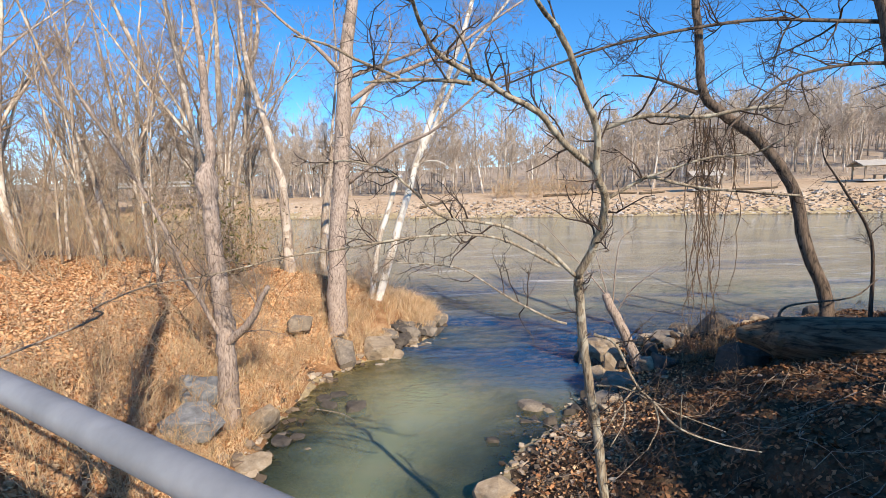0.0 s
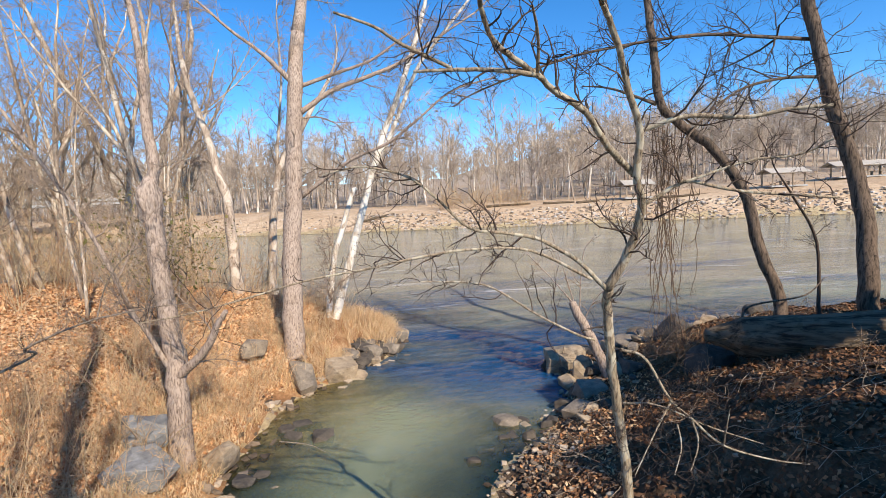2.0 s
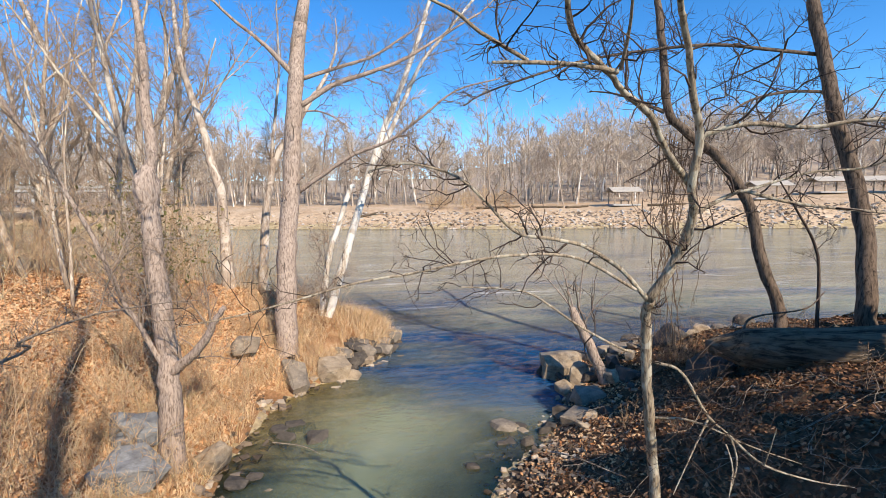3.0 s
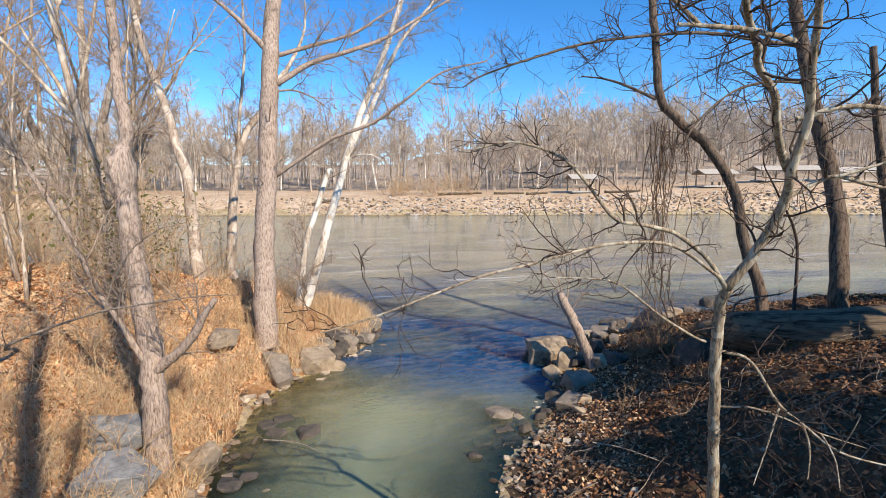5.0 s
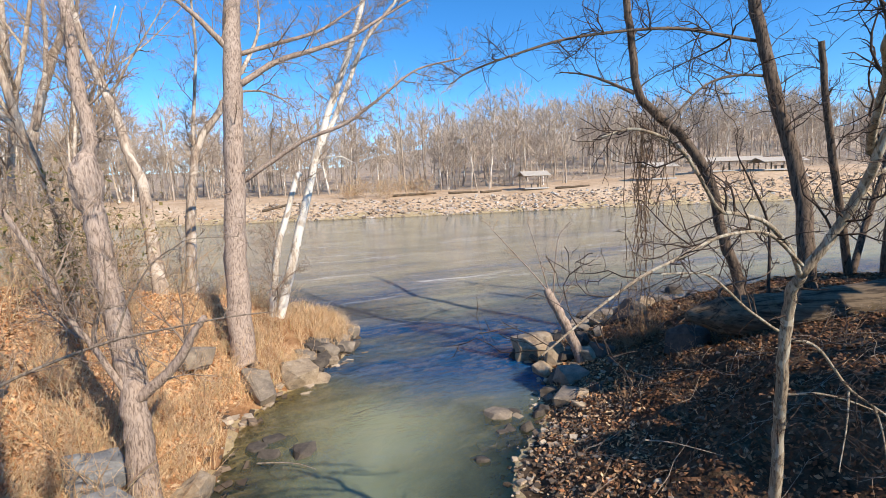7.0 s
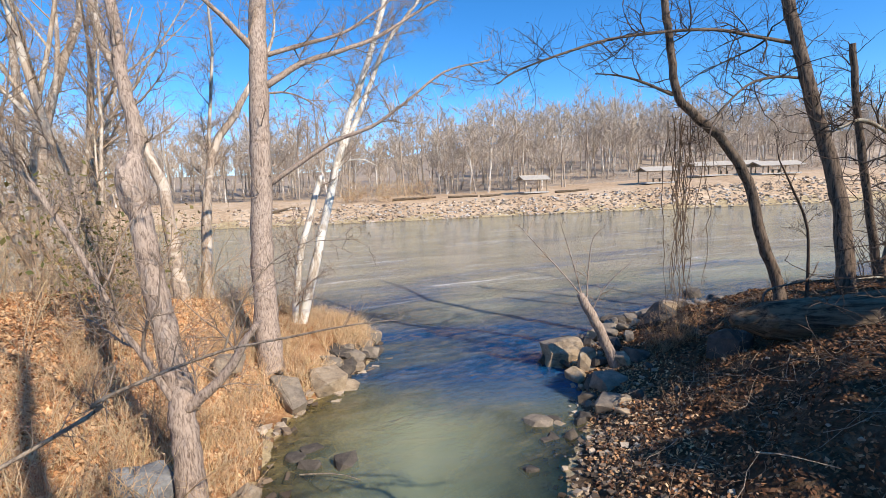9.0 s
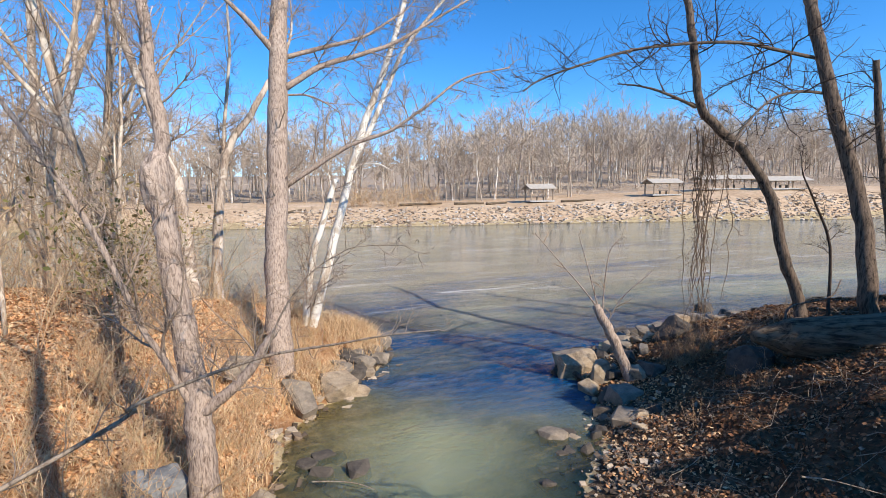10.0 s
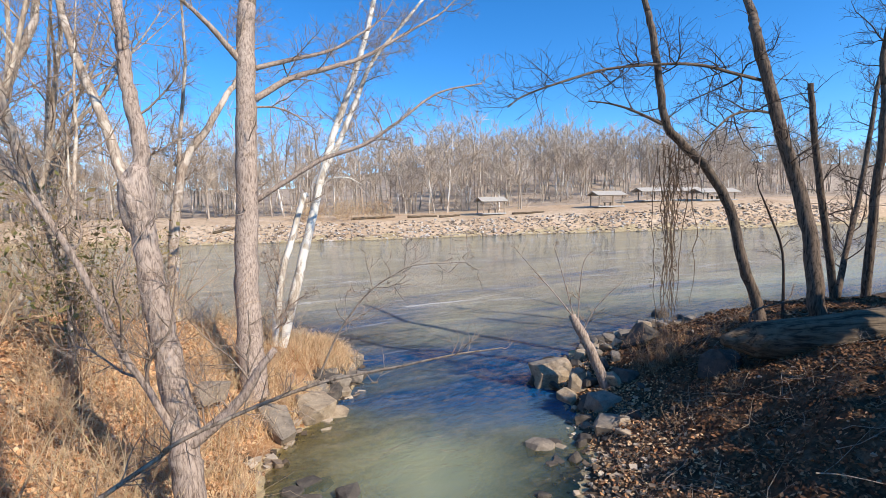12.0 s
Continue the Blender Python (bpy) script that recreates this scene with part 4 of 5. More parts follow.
rock("submerged brown rock in the shallows", 1.68, 9.72, -0.06, 0.6, 0.42, 0.36, ROCK_GREY, 12, -20)
rock("pale broken rock on the near bank", 0.72, 6.55, 0.12, 0.75, 0.55, 0.5, ROCK_TAN, 13, 35)
rock("pale tan rock at the point", 3.9, 12.3, 0.30, 1.25, 0.85, 0.8, ROCK_TAN, 64, -15, 10)
rock("pointed grey rock standing on the point", 6.6, 11.9, 0.95, 0.85, 0.75, 0.95, ROCK_DARK, 15, 20, 20)
rock("upright pale rock on the point", 4.0, 11.35, 0.30, 0.45, 0.5, 0.75, ROCK_TAN, 16, 40)
rock("dark round rock in the river", 7.2, 14.5, 0.1, 0.9, 0.7, 0.65, ROCK_DARK, 17, 5)
rock("dark rock standing in the river", 12.7, 16.5, 0.1, 0.8, 0.5, 0.5, ROCK_DARK, 18, 0)
rock("grey flat rock on the shore", 3.25, 9.35, 0.22, 1.0, 0.75, 0.42, ROCK_GREY, 19, -30)
rock("grey flat rock on the shore", 3.75, 10.2, 0.3, 0.8, 0.8, 0.45, ROCK_GREY, 20, 10)
rock("dark boulder at the end of the log", 5.55, 8.75, 1.3, 0.8, 0.8, 0.85, ROCK_DARK, 21, 15)
rock("dark low rock in the creek mouth", -0.55, 15.1, 0.05, 0.42, 0.35, 0.3, ROCK_DARK, 22, 15)
g = np.random.default_rng(61)
for k in range(30):
    u = g.uniform(0, 1)
    x = -2.0 + 1.4 * u + g.normal() * 0.25
    y = 13.6 + 2.6 * u + g.normal() * 0.35
    if left_d(np.array([x]), np.array([y]))[0] < -0.15:
        continue
    s = g.uniform(0.3, 0.75)
    rock(PALE if k % 3 else DARKR, x, y, float(land(x, y)) + s * 0.08, s * 1.2, s * g.uniform(0.6, 1), s * g.uniform(0.4, 0.7), (ROCK_GREY, ROCK_TAN, ROCK_DARK)[k % 3], 200 + k, g.uniform(0, 180), g.uniform(-15, 15))
made = 0
while made < 95:
    x, y = g.uniform(1.2, 12.5), g.uniform(8.6, 15.0)
    d = right_d(np.array([x]), np.array([y]))[0]
    if not -0.2 < d < 2.4 or (d > 1.2 and g.random() < 0.6):
        continue
    made += 1
    s = g.uniform(0.22, 0.7) if y > 10.5 else g.uniform(0.15, 0.42)
    rock("tan and grey angular rock piled on the point" if made % 3 else "dark angular rock piled on the point", x, y, float(land(x, y)) + s * 0.16, s, s * g.uniform(0.5, 1), s * g.uniform(0.3, 0.8),
         (ROCK_DARK, ROCK_TAN, ROCK_GREY, ROCK_DARK, ROCK_GREY)[made % 5], 300 + made, g.uniform(0, 180), g.uniform(-40, 40), "rocks of the point")
for k in range(16):
    u = g.uniform(0, 1)
    x, y = (g.uniform(-3.3, -2.2), g.uniform(7.5, 10.5)) if k % 2 else (0.9 + 1.2 * u + g.normal() * 0.2, 8.2 + 1.6 * u)
    s = g.uniform(0.2, 0.5)
    rock("submerged brown rock in the shallows", x, y, float(land(x, y)) + 0.05, s, s * 0.8, s * 0.5, ROCK_DARK if k % 3 else ROCK_TAN, 500 + k, g.uniform(0, 180), group="submerged rocks")

# ---- stones too many to count ----
def scatter_stones(name, label, mat, spots, sizes, seed, cat):
    """Angular stones, eight-cornered and uneven, joined."""
    g = np.random.default_rng(seed)
    n = len(spots)
    corner = np.array([(a, b_, c) for a in (-1, 1) for b_ in (-1, 1) for c in (-1, 1)], float)
    v = corner[None] * sizes[:, None, None] * 0.5 * g.uniform(0.45, 1.15, (n, 8, 3)) * np.array([1.1, 0.9, 0.5])
    ang = g.uniform(0, 6.28, n)
    tip = g.uniform(-0.5, 0.5, n)
    c, s = np.cos(tip)[:, None], np.sin(tip)[:, None]
    v = np.stack([v[..., 0], v[..., 1] * c - v[..., 2] * s, v[..., 1] * s + v[..., 2] * c], -1)
    c, s = np.cos(ang)[:, None], np.sin(ang)[:, None]
    v = np.stack([v[..., 0] * c - v[..., 1] * s, v[..., 0] * s + v[..., 1] * c, v[..., 2]], -1) + spots[:, None]
    q = np.array([(0, 1, 3, 2), (4, 6, 7, 5), (0, 4, 5, 1), (2, 3, 7, 6), (0, 2, 6, 4), (1, 5, 7, 3)])
    f = (q[None] + 8 * np.arange(n)[:, None, None]).reshape(-1, 4)
    return tagged(new(name, mesh_from(name, v.reshape(-1, 3).tolist(), f.tolist(), mat, False)), label, cat, kind="stuff")


g = np.random.default_rng(71)
x, y = g.uniform(0.3, 7.5, 30000), g.uniform(5.0, 14, 30000)
d = right_d(x, y)
keep = (d > -0.5) & (d < 4) & (g.random(30000) < np.interp(d, [-0.5, 0.2, 1.0, 2.0, 4], [0.10, 0.22, 0.10, 0.02, 0.012]))
x, y = x[keep], y[keep]
s = 0.022 + 0.10 * g.random(len(x)) ** 3.0
scatter_stones("pebbles", "broken stones and pebbles on the creek shore", PEBBLE, np.stack([x, y, land(x, y) + s * 0.15], -1), s, 72, "pebbles")
x, y = g.uniform(-60, 130, 62000), g.uniform(55, 110, 62000)
d = far_d(x, y)
keep = (d > -0.6) & (d < 8.5) & (g.random(62000) < np.interp(d, [-0.6, 0, 5, 8.5], [0.5, 1, 0.8, 0.08]) * np.clip((x + 25) / 30, 0.1, 1))
x, y = x[keep], y[keep]
s = 0.16 + 0.5 * g.random(len(x)) ** 2.5
scatter_stones("riprap", "pale angular riprap stones along the far river bank", RIPRAP, np.stack([x, y, land(x, y) + s * 0.12], -1), s, 73, "riprap")

g = np.random.default_rng(75)
x, y = g.uniform(-4.6, -0.2, 9000), g.uniform(6.0, 17, 9000)
d = left_d(x, y)
keep = (d > -0.55) & (d < 0.4) & (g.random(9000) < np.interp(d, [-0.55, -0.1, 0.1, 0.4], [0.08, 0.25, 0.30, 0.06]))
x, y = x[keep], y[keep]
s = 0.04 + 0.2 * g.random(len(x)) ** 3
scatter_stones("pebbles", "brown stones along the sunny waterline", PEBBLE, np.stack([x, y, land(x, y) + s * 0.15], -1), s, 76, "pebbles")

# ---- leaves and grass ----
def leaf_quads(x, y, seed, lo, hi, mat, name, label, lift=0.012):
    g = np.random.default_rng(seed)
    n = len(x)
    z = land(x, y)
    e = 0.05
    nxn, nyn = (z - land(x + e, y)) / e, (z - land(x, y + e)) / e
    nrm = np.stack([nxn, nyn, np.ones(n)], -1) + g.normal(size=(n, 3)) * 0.45
    nrm /= np.linalg.norm(nrm, axis=1)[:, None]
    a = g.normal(size=(n, 3))
    u = np.cross(nrm, a)
    u /= np.linalg.norm(u, axis=1)[:, None]
    w = np.cross(nrm, u)
    s = g.uniform(lo, hi, n)[:, None]
    c = np.stack([x, y, z + lift + g.random(n) * 0.03], -1)
    curl = nrm * s * g.uniform(-0.1, 0.5, n)[:, None]
    v = np.stack([c - u * s, c - w * s * 0.55 + curl * 0.4, c + u * s + curl, c + w * s * 0.55 + curl * 0.4], 1)
    return tagged(new(name, quads_mesh(name, v.reshape(-1, 3), mat)), label, "leaf litter", kind="stuff")


g = np.random.default_rng(81)
x, y = -3.3 - 11 * g.random(150000) ** 1.25, g.uniform(3.5, 22, 150000)
d = left_d(x, y)
k = (d > 0.25) & (g.random(len(x)) < np.clip(d * 0.8, 0.15, 1))
leaf_quads(x[k], y[k], 82, 0.025, 0.062, LEAF, "leaf_litter", "orange-brown fallen leaves covering the sunny bank")
# the darker leaf copy adds painted shade to this bank
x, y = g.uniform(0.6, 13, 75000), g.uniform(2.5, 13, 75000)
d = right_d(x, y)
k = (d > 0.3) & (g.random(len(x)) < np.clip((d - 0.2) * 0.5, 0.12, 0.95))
leaf_quads(x[k], y[k], 83, 0.018, 0.05, LEAF_SHADED, "leaf_litter", "brown fallen leaves on the shaded bank")


# the lighter leaf colour here paints the shore as sunlit
x, y = g.uniform(0.6, 7.5, 26000), g.uniform(5.5, 13, 26000)
d = right_d(x, y)
k = (d > 0.15) & (d < 2.2) & (g.random(len(x)) < np.interp(d, [0.15, 0.6, 1.4, 2.2], [0.35, 0.75, 0.45, 0.0]))
leaf_quads(x[k], y[k], 84, 0.02, 0.05, LEAF, "leaf_litter", "orange-brown fallen leaves among the shore stones")


def blades(name, label, x, y, h, seed, mat, width=0.006, lean=0.45):
    g = np.random.default_rng(seed)
    n = len(x)
    z = land(x, y) - 0.02
    p = np.stack([x, y, z], -1)
    d = np.stack([g.normal(size=n) * lean, g.normal(size=n) * lean, np.ones(n)], -1)
    d /= np.linalg.norm(d, axis=1)[:, None]
    side = np.stack([g.normal(size=n), g.normal(size=n), np.zeros(n)], -1)
    side /= np.linalg.norm(side, axis=1)[:, None]
    bend = np.stack([g.normal(size=n), g.normal(size=n), -0.3 * np.ones(n)], -1) * 0.22 * h[:, None]
    mid = p + d * h[:, None] * 0.55
    tip = p + d * h[:, None] + bend
    w = side * width
    v = np.stack([p - w, p + w, mid + w * 0.8, mid - w * 0.8, mid - w * 0.8, mid + w * 0.8, tip + w * 0.15, tip - w * 0.15], 1)
    return tagged(new(name, quads_mesh(name, v.reshape(-1, 3), mat)), label, "grass", kind="stuff")


n = 90000
x, y = -2.0 - 5 * g.random(n) ** 1.3, g.uniform(6, 19, n)
d = left_d(x, y)
clump = value_noise(x * 2.2, y * 2.2, 90)
k = (d > 0.08) & (d < 4.5) & (g.random(n) < np.interp(d, [0.08, 0.5, 1.8, 4.5], [0.5, 0.9, 0.5, 0.05]) * np.clip(clump * 1.8 - 0.35, 0, 1))
blades("dry_grass", "straw-coloured dry grass along the creek's edge", x[k], y[k], g.uniform(0.12, 0.55, k.sum()), 91, GRASS, 0.005, 0.6)
x, y = g.normal(-1.15, 0.4, 5000), g.normal(16.2, 0.8, 5000)
k = left_d(x, y) > 0.1
blades("dry_grass", "straw-coloured tuft of grass on the rocky point", x[k], y[k], g.uniform(0.25, 0.75, k.sum()), 92, GRASS)

# ---- fallen log on the shaded bank ----
g = np.random.default_rng(95)
log_root = tagged(new("fallen_log"), "large weathered mossy log lying on the shaded bank", "log")
log_root.location = (5.5, 8.35, 1.98)
t = Tubes()
line = smooth_line([(-0.25, 0.15, -0.02), (0.15, 0.0, -0.02), (0.6, -0.35, 0.02), (1.4, -0.85, 0.10), (2.6, -1.4, 0.26), (5.0, -2.3, 0.56)], 14)
n = len(line)
girth = np.linspace(0.33, 0.43, n) * np.clip(0.30 + 0.035 * np.arange(n), 0, 1)
t.add(line, girth, 0.43, 44)
body = t.v[0]
rows = len(body) // 44
along_, round_ = np.divmod(np.arange(len(body)), 44)
ridges = 0.24 * fbm(round_ * 0.45, along_ * 0.05, 96, 3) + 0.10 * fbm(round_ * 1.1, along_ * 0.11, 97, 2)
ridges -= 0.10 * np.exp(-((round_ - 27 - 2.5 * np.sin(along_ * 0.09)) / 1.3) ** 2)
middle = body.reshape(rows, 44, 3).mean(1).repeat(44, 0)
t.v[0] = middle + (body - middle) * (1 + ridges)[:, None]
part("stem", t.mesh("stem", LOG_WOOD), log_root)
t = Tubes()
t.add(smooth_line([(0.35, 0.0, 0.15), (0.5, 0.1, 0.42), (0.9, 0.2, 0.5), (1.7, 0.1, 0.62), (2.3, 0.3, 0.9)], 4), 0.026, 0.01, 7, 0.05, g)
part("broken_bough", t.mesh("broken_bough", BARK_DARK), log_root)

# ---- sticks and litter ----
for label, pts, r in (("pale bare stick lying on the dark bank", [(0.75, 4.5, 2.42), (1.0, 4.42, 2.38), (1.3, 4.2, 2.32)], 0.008),
                      ("crooked grey stick in the shallows", [(-2.9, 9.5, 0.12), (-2.5, 9.4, 0.10), (-2.2, 9.2, 0.12), (-1.95, 9.05, 0.06)], 0.015)):
    t = Tubes()
    t.add(smooth_line(pts, 4), r, r * 0.4, 5)
    tagged(new("stick", t.mesh("stick", DEADWOOD)), label, "stick")
g = np.random.default_rng(97)
t = Tubes()
for _ in range(330):
    x, y = g.uniform(1.4, 10), g.uniform(3.6, 11.5)
    if right_d(np.array([x]), np.array([y]))[0] < 0.5:
        continue
    a, ln = g.uniform(0, 6.28), g.uniform(0.2, 1.1)
    p = np.array([(x + math.cos(a) * ln * q, y + math.sin(a) * ln * q) for q in np.linspace(-0.5, 0.5, 5)]) + g.normal(size=(5, 2)) * 0.03
    z = land(p[:, 0], p[:, 1]) + 0.03 + 0.05 * g.random() + np.linspace(0, 0.25 * g.random() ** 2, 5)
    stick = np.column_stack([p, z])
    t.add(stick, 0.004 + 0.006 * ln * g.random(), 0.002, 4)
    side_shoots(g, t, stick, 0.006, 0.003, 0.16, 0.25, 0, 0.1, 1.0, 0.2, 3, 0.0022, 0.2)
tagged(new("fallen_twigs", t.mesh("fallen_twigs", DEADWOOD)), "grey fallen twigs strewn over the shaded bank", "twigs", kind="stuff")
x, y = 2.55, 4.0
bm = bmesh.new()
bmesh.ops.create_grid(bm, x_segments=5, y_segments=5, size=0.06)
for v in bm.verts:
    v.co.z += 0.04 * noise.noise(v.co * 30)
    v.co.x += 0.03 * noise.noise(v.co * 22 + Vector((3, 1, 0)))
bmesh.ops.solidify(bm, geom=bm.faces[:], thickness=0.002)
me = bpy.data.meshes.new("litter")
bm.to_mesh(me)
bm.free()
me.materials.append(PAPER)
ob = tagged(new("litter", me), "crumpled white scrap of paper on the dark bank", "litter")
ob.location = (x, y, float(land(x, y)) + 0.05)

# ---- footbridge underfoot ----
ALONG = Vector((-0.875, 0.484, 0)).normalized()
ACROSS = Vector((0.484, 0.875, 0)).normalized()
TURN = math.degrees(math.atan2(ALONG.y, ALONG.x))


def box(sx, sy, sz, bevel=0.006):
    bm = bmesh.new()
    bmesh.ops.create_cube(bm, size=1)
    bmesh.ops.scale(bm, vec=(sx, sy, sz), verts=bm.verts)
    if bevel:
        bmesh.ops.bevel(bm, geom=bm.edges[:], offset=bevel, segments=1, affect="EDGES")
    return bm


def box_mesh(name, sx, sy, sz, mat, bevel=0.006):
    bm = box(sx, sy, sz, bevel)
    me = bpy.data.meshes.new(name)
    bm.to_mesh(me)
    bm.free()
    me.materials.append(mat)
    return me


bridge = tagged(new("footbridge"), "footbridge with plank deck and grey pipe railing", "bridge")
bridge.matrix_basis = pose(0, 0, 3.1, 0, 0, TURN)
plank_me = box_mesh("plank", 0.145, 2.2, 0.05, PLANK)
for k in range(-80, 81):
    o = part("plank", plank_me, bridge)
    o.location = (k * 0.152 + 1.5, 0.45, -0.028)
for y in (-0.45, 1.35):
    o = part("beam", box_mesh("beam", 24.5, 0.2, 0.4, STEEL), bridge)
    o.location = (1.5, y, -0.26)
o = part("beam", box_mesh("beam", 24.5, 1.5, 0.3, STEEL), bridge)
o.location = (1.5, 0.1, -0.206)
for y in (-0.44, 1.52):
    for z, r in ((1.20, 0.027), (0.75, 0.018), (0.3, 0.018)):
        t = Tubes()
        t.add(np.linspace((-10.5, y, z), (13.5, y, z), 9), r, r, 16)
        part("rail", t.mesh("rail", STEEL), bridge)
    for k in range(-5, 7):
        t = Tubes()
        t.add(np.array([(k * 2.0 + 1.6, y, -0.05), (k * 2.0 + 1.6, y, 0.6), (k * 2.0 + 1.6, y, 1.19)]), 0.026, 0.026, 10)
        part("post", t.mesh("post", STEEL), bridge)

# ---- far bank: shelters, road bridge, woods ----
def shelter(label, x, y, z, w, dpt, h, turn, posts=2):
    root = tagged(new("picnic_shelter"), label, "shelter", "picnic shelters")
    root.matrix_basis = pose(x, y, z, 0, 0, turn)
    part("slab", box_mesh("slab", w, dpt, 0.3, CONCRETE, 0.02), root)
    for i in range(posts):
        for s in (-1, 1):
            o = part("post", box_mesh("post", 0.2, 0.2, h, TIMBER), root)
            o.location = (-w * 0.44 + w * 0.88 * i / (posts - 1), s * dpt * 0.42, h / 2 + 0.1)
    o = part("beam", box_mesh("beam", w, 0.18, 0.25, TIMBER), root)
    o.location = (0, -dpt * 0.42, h)
    for s in (-1, 1):
        o = part("roof", box_mesh("roof", w * 1.12, dpt * 0.66, 0.12, ROOFING), root)
        o.matrix_basis = pose(0, s * dpt * 0.29, h + 0.45, -s * 20, 0, 0)
    for s in (-1, 1):
        bm = bmesh.new()
        a = [bm.verts.new(p) for p in ((s * w * 0.5, -dpt * 0.5, h + 0.1), (s * w * 0.5, dpt * 0.5, h + 0.1), (s * w * 0.5, 0, h + 0.72))]
        bm.faces.new(a)
        bmesh.ops.solidify(bm, geom=bm.faces[:], thickness=0.05)
        me = bpy.data.meshes.new("gable")
        bm.to_mesh(me)
        bm.free()
        me.materials.append(TIMBER)
        part("gable", me, root)
    tb = part("picnic_table", box_mesh("picnic_table", 1.8, 0.8, 0.08, TIMBER), root)
    tb.location = (0.3, 0, 0.85)
    for s in (-1, 1):
        o = part("table_leg", box_mesh("table_leg", 0.1, 0.6, 0.7, TIMBER), root)
        o.location = (0.3 + s * 0.7, 0, 0.48)
    return root


for label, x, y, w, h, turn, posts in (("small open picnic shelter with a tan roof", 45.4, 88, 5.2, 2.5, -8, 2), ("open picnic shelter with a tan gabled roof", 70.9, 82, 6.2, 2.4, -12, 2),
                                       ("long open shelter with a tan roof", 90.5, 83, 14.5, 2.1, -14, 4), ("low shelter on the river bank", 97, 76, 9.0, 1.7, -14, 3)):
    shelter(label, x, y, float(land(x, y)) + 0.1, w, 4.2, h, turn, posts)

road = tagged(new("road_bridge"), "distant low concrete road bridge beyond the trees", "bridge")
road.matrix_basis = pose(-92, 104, 7.4, 0, 0, 2)
part("deck", box_mesh("deck", 90, 8, 0.45, CONCRETE, 0.03), road)
o = part("parapet", box_mesh("parapet", 90, 0.3, 0.5, CONCRETE, 0.03), road)
o.location = (0, -3.8, 0.75)
for k in range(6):
    o = part("pier", box_mesh("pier", 0.6, 6.5, 10, CONCRETE, 0.03), road)
    o.location = (-41 + k * 16, 0, -5.2)

g = np.random.default_rng(98)
for x, y, ln, turn in ((21, 90.5, 9, 0.1), (30.5, 89, 6, -0.15), (36, 88, 5, 0.2), (-4, 90, 6, 0.3), (52, 84, 7, -0.2)):
    t = Tubes()
    p = np.array([(x + ln * q * math.cos(turn), y + ln * q * math.sin(turn)) for q in np.linspace(-0.5, 0.5, 9)])
    t.add(np.column_stack([p, land(p[:, 0], p[:, 1]) + 0.22]), 0.26, 0.16, 8, 0.05, g)
    tagged(new("fallen_log", t.mesh("fallen_log", LOG_WOOD)), "dark driftwood log lying on the far bank", "log", "logs of the far bank")


def far_tree(seed, height, limbs=15, fine=26, width=0.045):
    """A bare spreading tree, light enough to stand by the hundred: trunk, rising limbs and sprays of twigs."""
    g = np.random.default_rng(seed)
    trunk, twigs = Tubes(), Tubes()
    main = wander(g, (0, 0, 0), (g.normal() * 0.05, g.normal() * 0.05, 1), height * 0.93, 7, 0.05, 0.06)
    trunk.add(main, height * 0.0105, 0.03, 5)
    for _ in range(limbs):
        u = g.uniform(0.22, 0.95)
        i = min(6, int(u * 7))
        a = g.uniform(0, 6.28)
        rise = g.uniform(0.5, 1.5)
        limb = wander(g, main[i] + (main[i + 1] - main[i]) * (u * 7 - i), (math.cos(a), math.sin(a), rise), height * g.uniform(0.2, 0.36) * (1.2 - 0.75 * u), 4, 0.16, 0.06)
        trunk.add(limb, 0.06 * (1.25 - u), 0.025, 3)
        s_ = g.uniform(0.15, 1, fine)
        k = np.minimum(3, (s_ * 4).astype(int))
        at = limb[k] + (limb[k + 1] - limb[k]) * (s_ * 4 - k)[:, None]
        d = (limb[k + 1] - limb[k])
        d = d / (np.linalg.norm(d, axis=1)[:, None] + 1e-9) + g.normal(size=(fine, 3)) * 0.65 + np.array([0, 0, 0.15])
        d /= np.linalg.norm(d, axis=1)[:, None]
        ln = height * 0.10 * g.uniform(0.4, 1.3, fine)
        side = np.cross(d, g.normal(size=(fine, 3)))
        side *= (width * g.uniform(0.5, 1.2, fine) / (np.linalg.norm(side, axis=1) + 1e-9))[:, None]
        tip = at + d * ln[:, None]
        twigs.v.append(np.stack([at - side, at + side, tip + side * 0.4, tip - side * 0.4], 1).reshape(-1, 3))
        twigs.f.append(np.arange(4 * fine).reshape(fine, 4) + twigs.n)
        twigs.n += 4 * fine
    return trunk, twigs


near_kinds, hill_kinds = [], []
for k in range(9):
    tr, tw = far_tree(700 + k, (19, 22, 24, 17, 21, 20, 12, 23, 15)[k])
    near_kinds.append((np.vstack(tr.v), np.vstack(tr.f), np.vstack(tw.v), np.vstack(tw.f)))
for k in range(5):
    tr, tw = far_tree(740 + k, (15, 18, 16, 13, 19)[k], 9, 16, 0.11)
    hill_kinds.append((np.vstack(tr.v), np.vstack(tr.f), np.vstack(tw.v), np.vstack(tw.f)))


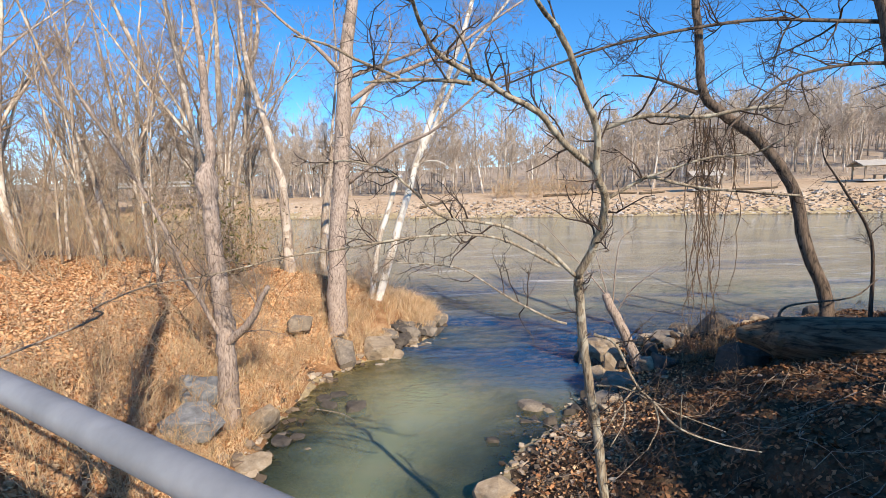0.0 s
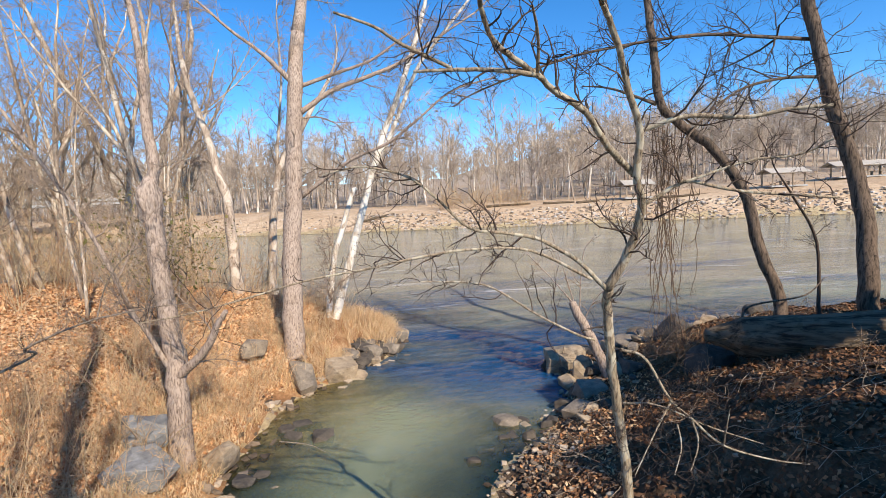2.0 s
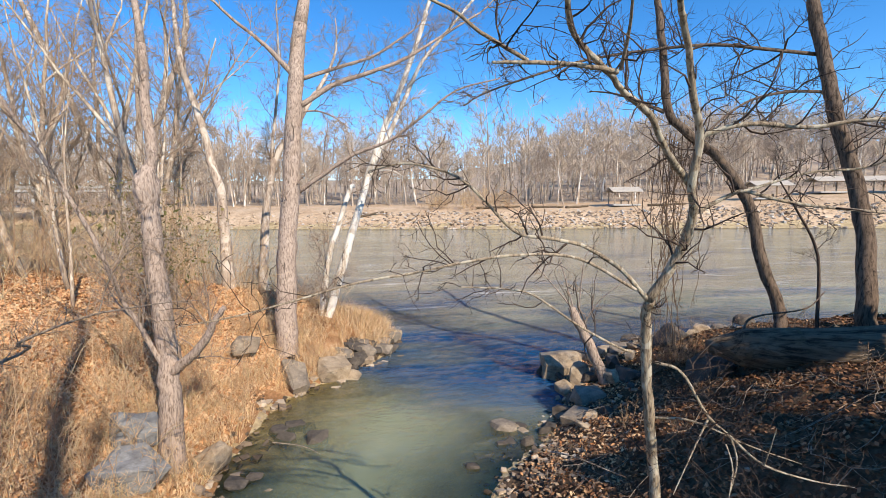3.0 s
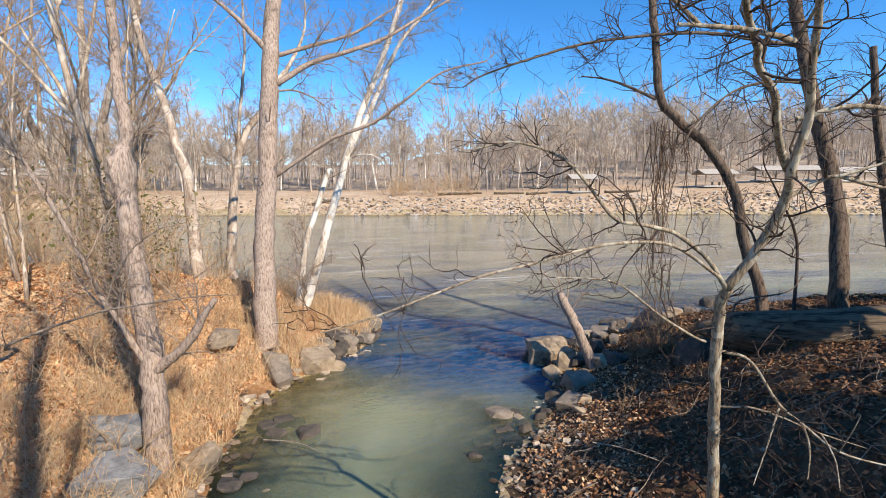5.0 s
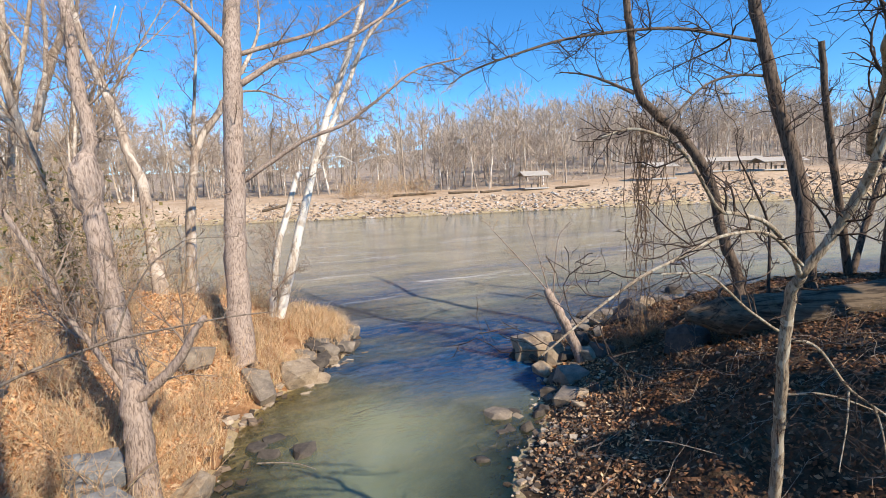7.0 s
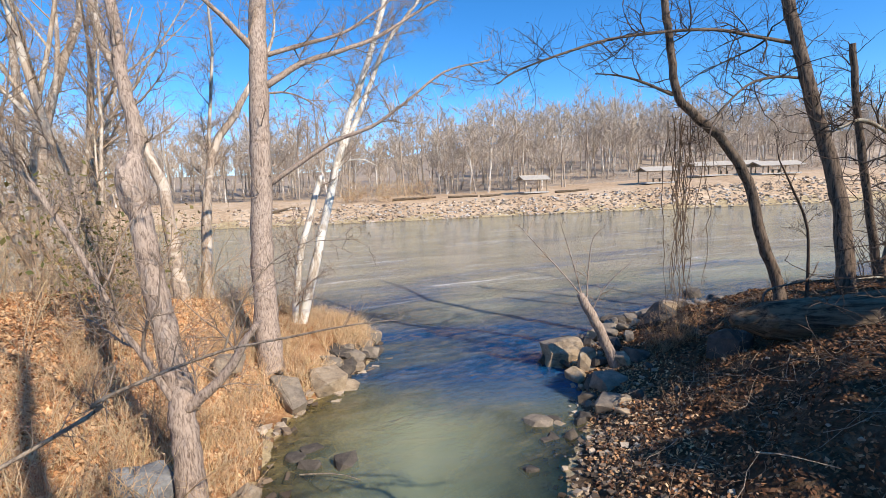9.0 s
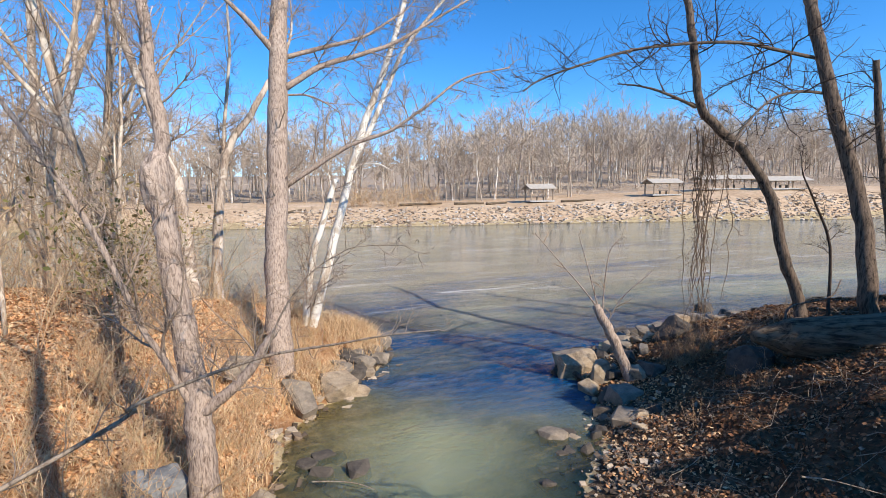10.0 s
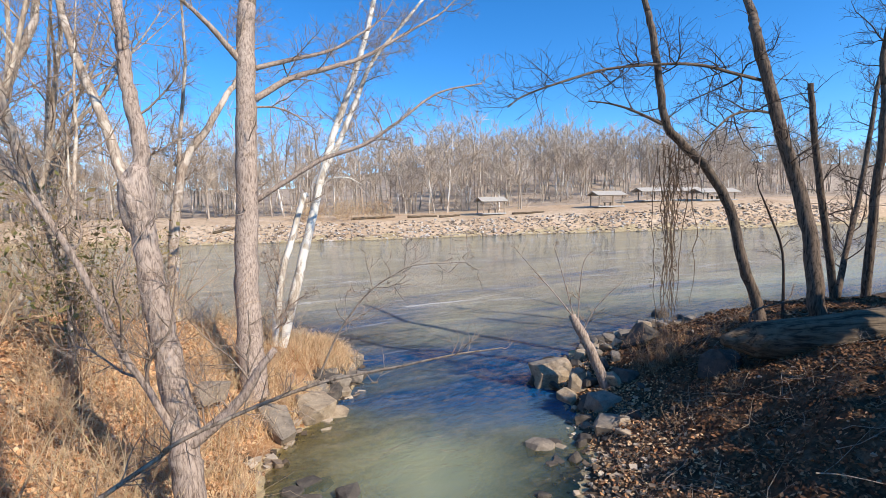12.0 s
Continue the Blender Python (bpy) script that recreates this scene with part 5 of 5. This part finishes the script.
def woods(name, label, spots, seed, bark_mat, twig_mat, kinds, lo=0.75, hi=1.15):
    g = np.random.default_rng(seed)
    tv, tf, tn, wv, wf, wnn = [], [], 0, [], [], 0
    for x, y in spots:
        a, f, c, h = kinds[g.integers(len(kinds))]
        s, r = g.uniform(lo, hi), g.uniform(0, 6.28)
        m = np.array([[math.cos(r), -math.sin(r), 0], [math.sin(r), math.cos(r), 0], [0, 0, 1]]) * s
        p = np.array([x, y, float(land(x, y)) - 0.1])
        tv.append(a @ m.T + p)
        tf.append(f + tn)
        tn += len(a)
        wv.append(c @ m.T + p)
        wf.append(h + wnn)
        wnn += len(c)
    root = tagged(new(name), label, "woods", kind="stuff")
    for nm, v, f, mat in (("trunks", tv, tf, bark_mat), ("crowns", wv, wf, twig_mat)):
        t = Tubes()
        t.v, t.f = v, f
        part(nm, t.mesh(nm, mat), root)
    return root


g = np.random.default_rng(111)
spots = []
while len(spots) < 560:
    x = g.uniform(-130, 220)
    d = 24 + 62 * g.random() ** 1.4
    if x > 60:
        d += 14
    spots.append((x, np.interp(x, [p[0] for p in FAR_EDGE], [p[1] for p in FAR_EDGE]) + d))
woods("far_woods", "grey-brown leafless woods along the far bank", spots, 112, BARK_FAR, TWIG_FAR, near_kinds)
spots = []
while len(spots) < 1000:
    x = g.uniform(-260, 420)
    d = 80 + 330 * g.random() ** 1.2
    spots.append((x, np.interp(x, [p[0] for p in FAR_EDGE], [p[1] for p in FAR_EDGE]) + d))
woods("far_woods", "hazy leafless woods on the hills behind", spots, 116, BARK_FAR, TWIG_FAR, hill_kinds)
spots = []
while len(spots) < 60:
    x, y = -g.uniform(20, 110), g.uniform(24, 75)
    if left_d(np.array([x]), np.array([y]))[0] > 1:
        spots.append((x, y))
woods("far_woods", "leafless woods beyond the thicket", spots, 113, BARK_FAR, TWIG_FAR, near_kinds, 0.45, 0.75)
brush("tan leafless shrubs before the far woods", "far_shrubs", BRUSH_TAN, (6, 24, 88, 95), 60, 4.2, 114, lambda x, y, g: far_d(np.array([x]), np.array([y]))[0] > 8, 0.02)
brush("grey-brown undergrowth at the edge of the far woods", "far_undergrowth", TWIG_FAR, (-110, 150, 75, 130), 200, 4.0, 115,
      lambda x, y, g: 24 < far_d(np.array([x]), np.array([y]))[0] < 42, 0.03)

# ---- unseen evergreens added beside the bridge to shade the near bank ----
def evergreen(x, y, height, radius, seed, low=0.12, n=7000):
    g = np.random.default_rng(seed)
    root = tagged(new("evergreen_tree"), "unseen evergreen added beside the footbridge to shade the bank", "tree", "evergreens")
    root.location = (x, y, float(land(x, y)) - 0.1)
    t = Tubes()
    t.add(np.linspace((0, 0, 0), (0.1, 0.1, height), 8), 0.2, 0.03, 8, 0.03, g)
    part("trunk", t.mesh("trunk", BARK_DARK), root)
    h = g.uniform(low, 1, n)
    r = radius * np.sqrt(g.random(n)) * (1.08 - h) ** 0.7
    a = g.uniform(0, 6.28, n)
    c = np.stack([r * np.cos(a), r * np.sin(a), h * height - 0.15 * r], -1)
    c += 0.12 * np.sin(c[:, [1, 2, 0]] * 5)
    u, w = g.normal(size=(n, 3)) * 0.13, g.normal(size=(n, 3)) * 0.07
    v = np.stack([c - u, c - w, c + u, c + w], 1)
    part("crown", quads_mesh("crown", v.reshape(-1, 3), NEEDLES), root)


# added only as shade casters; low counts give sparse crowns for dappled sun
for k, (x, y, h, r, low, n) in enumerate(((5.2, 1.9, 2.5, 0.95, 0.12, 6000), (6.3, 1.5, 3.1, 0.9, 0.12, 260), (8.0, 2.0, 5.0, 1.2, 0.80, 2000), (9.5, 2.3, 5.2, 1.6, 0.76, 3000),
                                          (11.2, 2.6, 4.8, 1.5, 0.12, 8000), (13.2, 3.0, 4.8, 1.6, 0.12, 7000), (15.5, 3.6, 5.0, 1.7, 0.12, 7000), (7.5, 1.6, 3.0, 1.0, 0.2, 130), (9.0, 1.7, 3.3, 1.1, 0.2, 150))):
    evergreen(x, y, h, r, 900 + k, low, n)
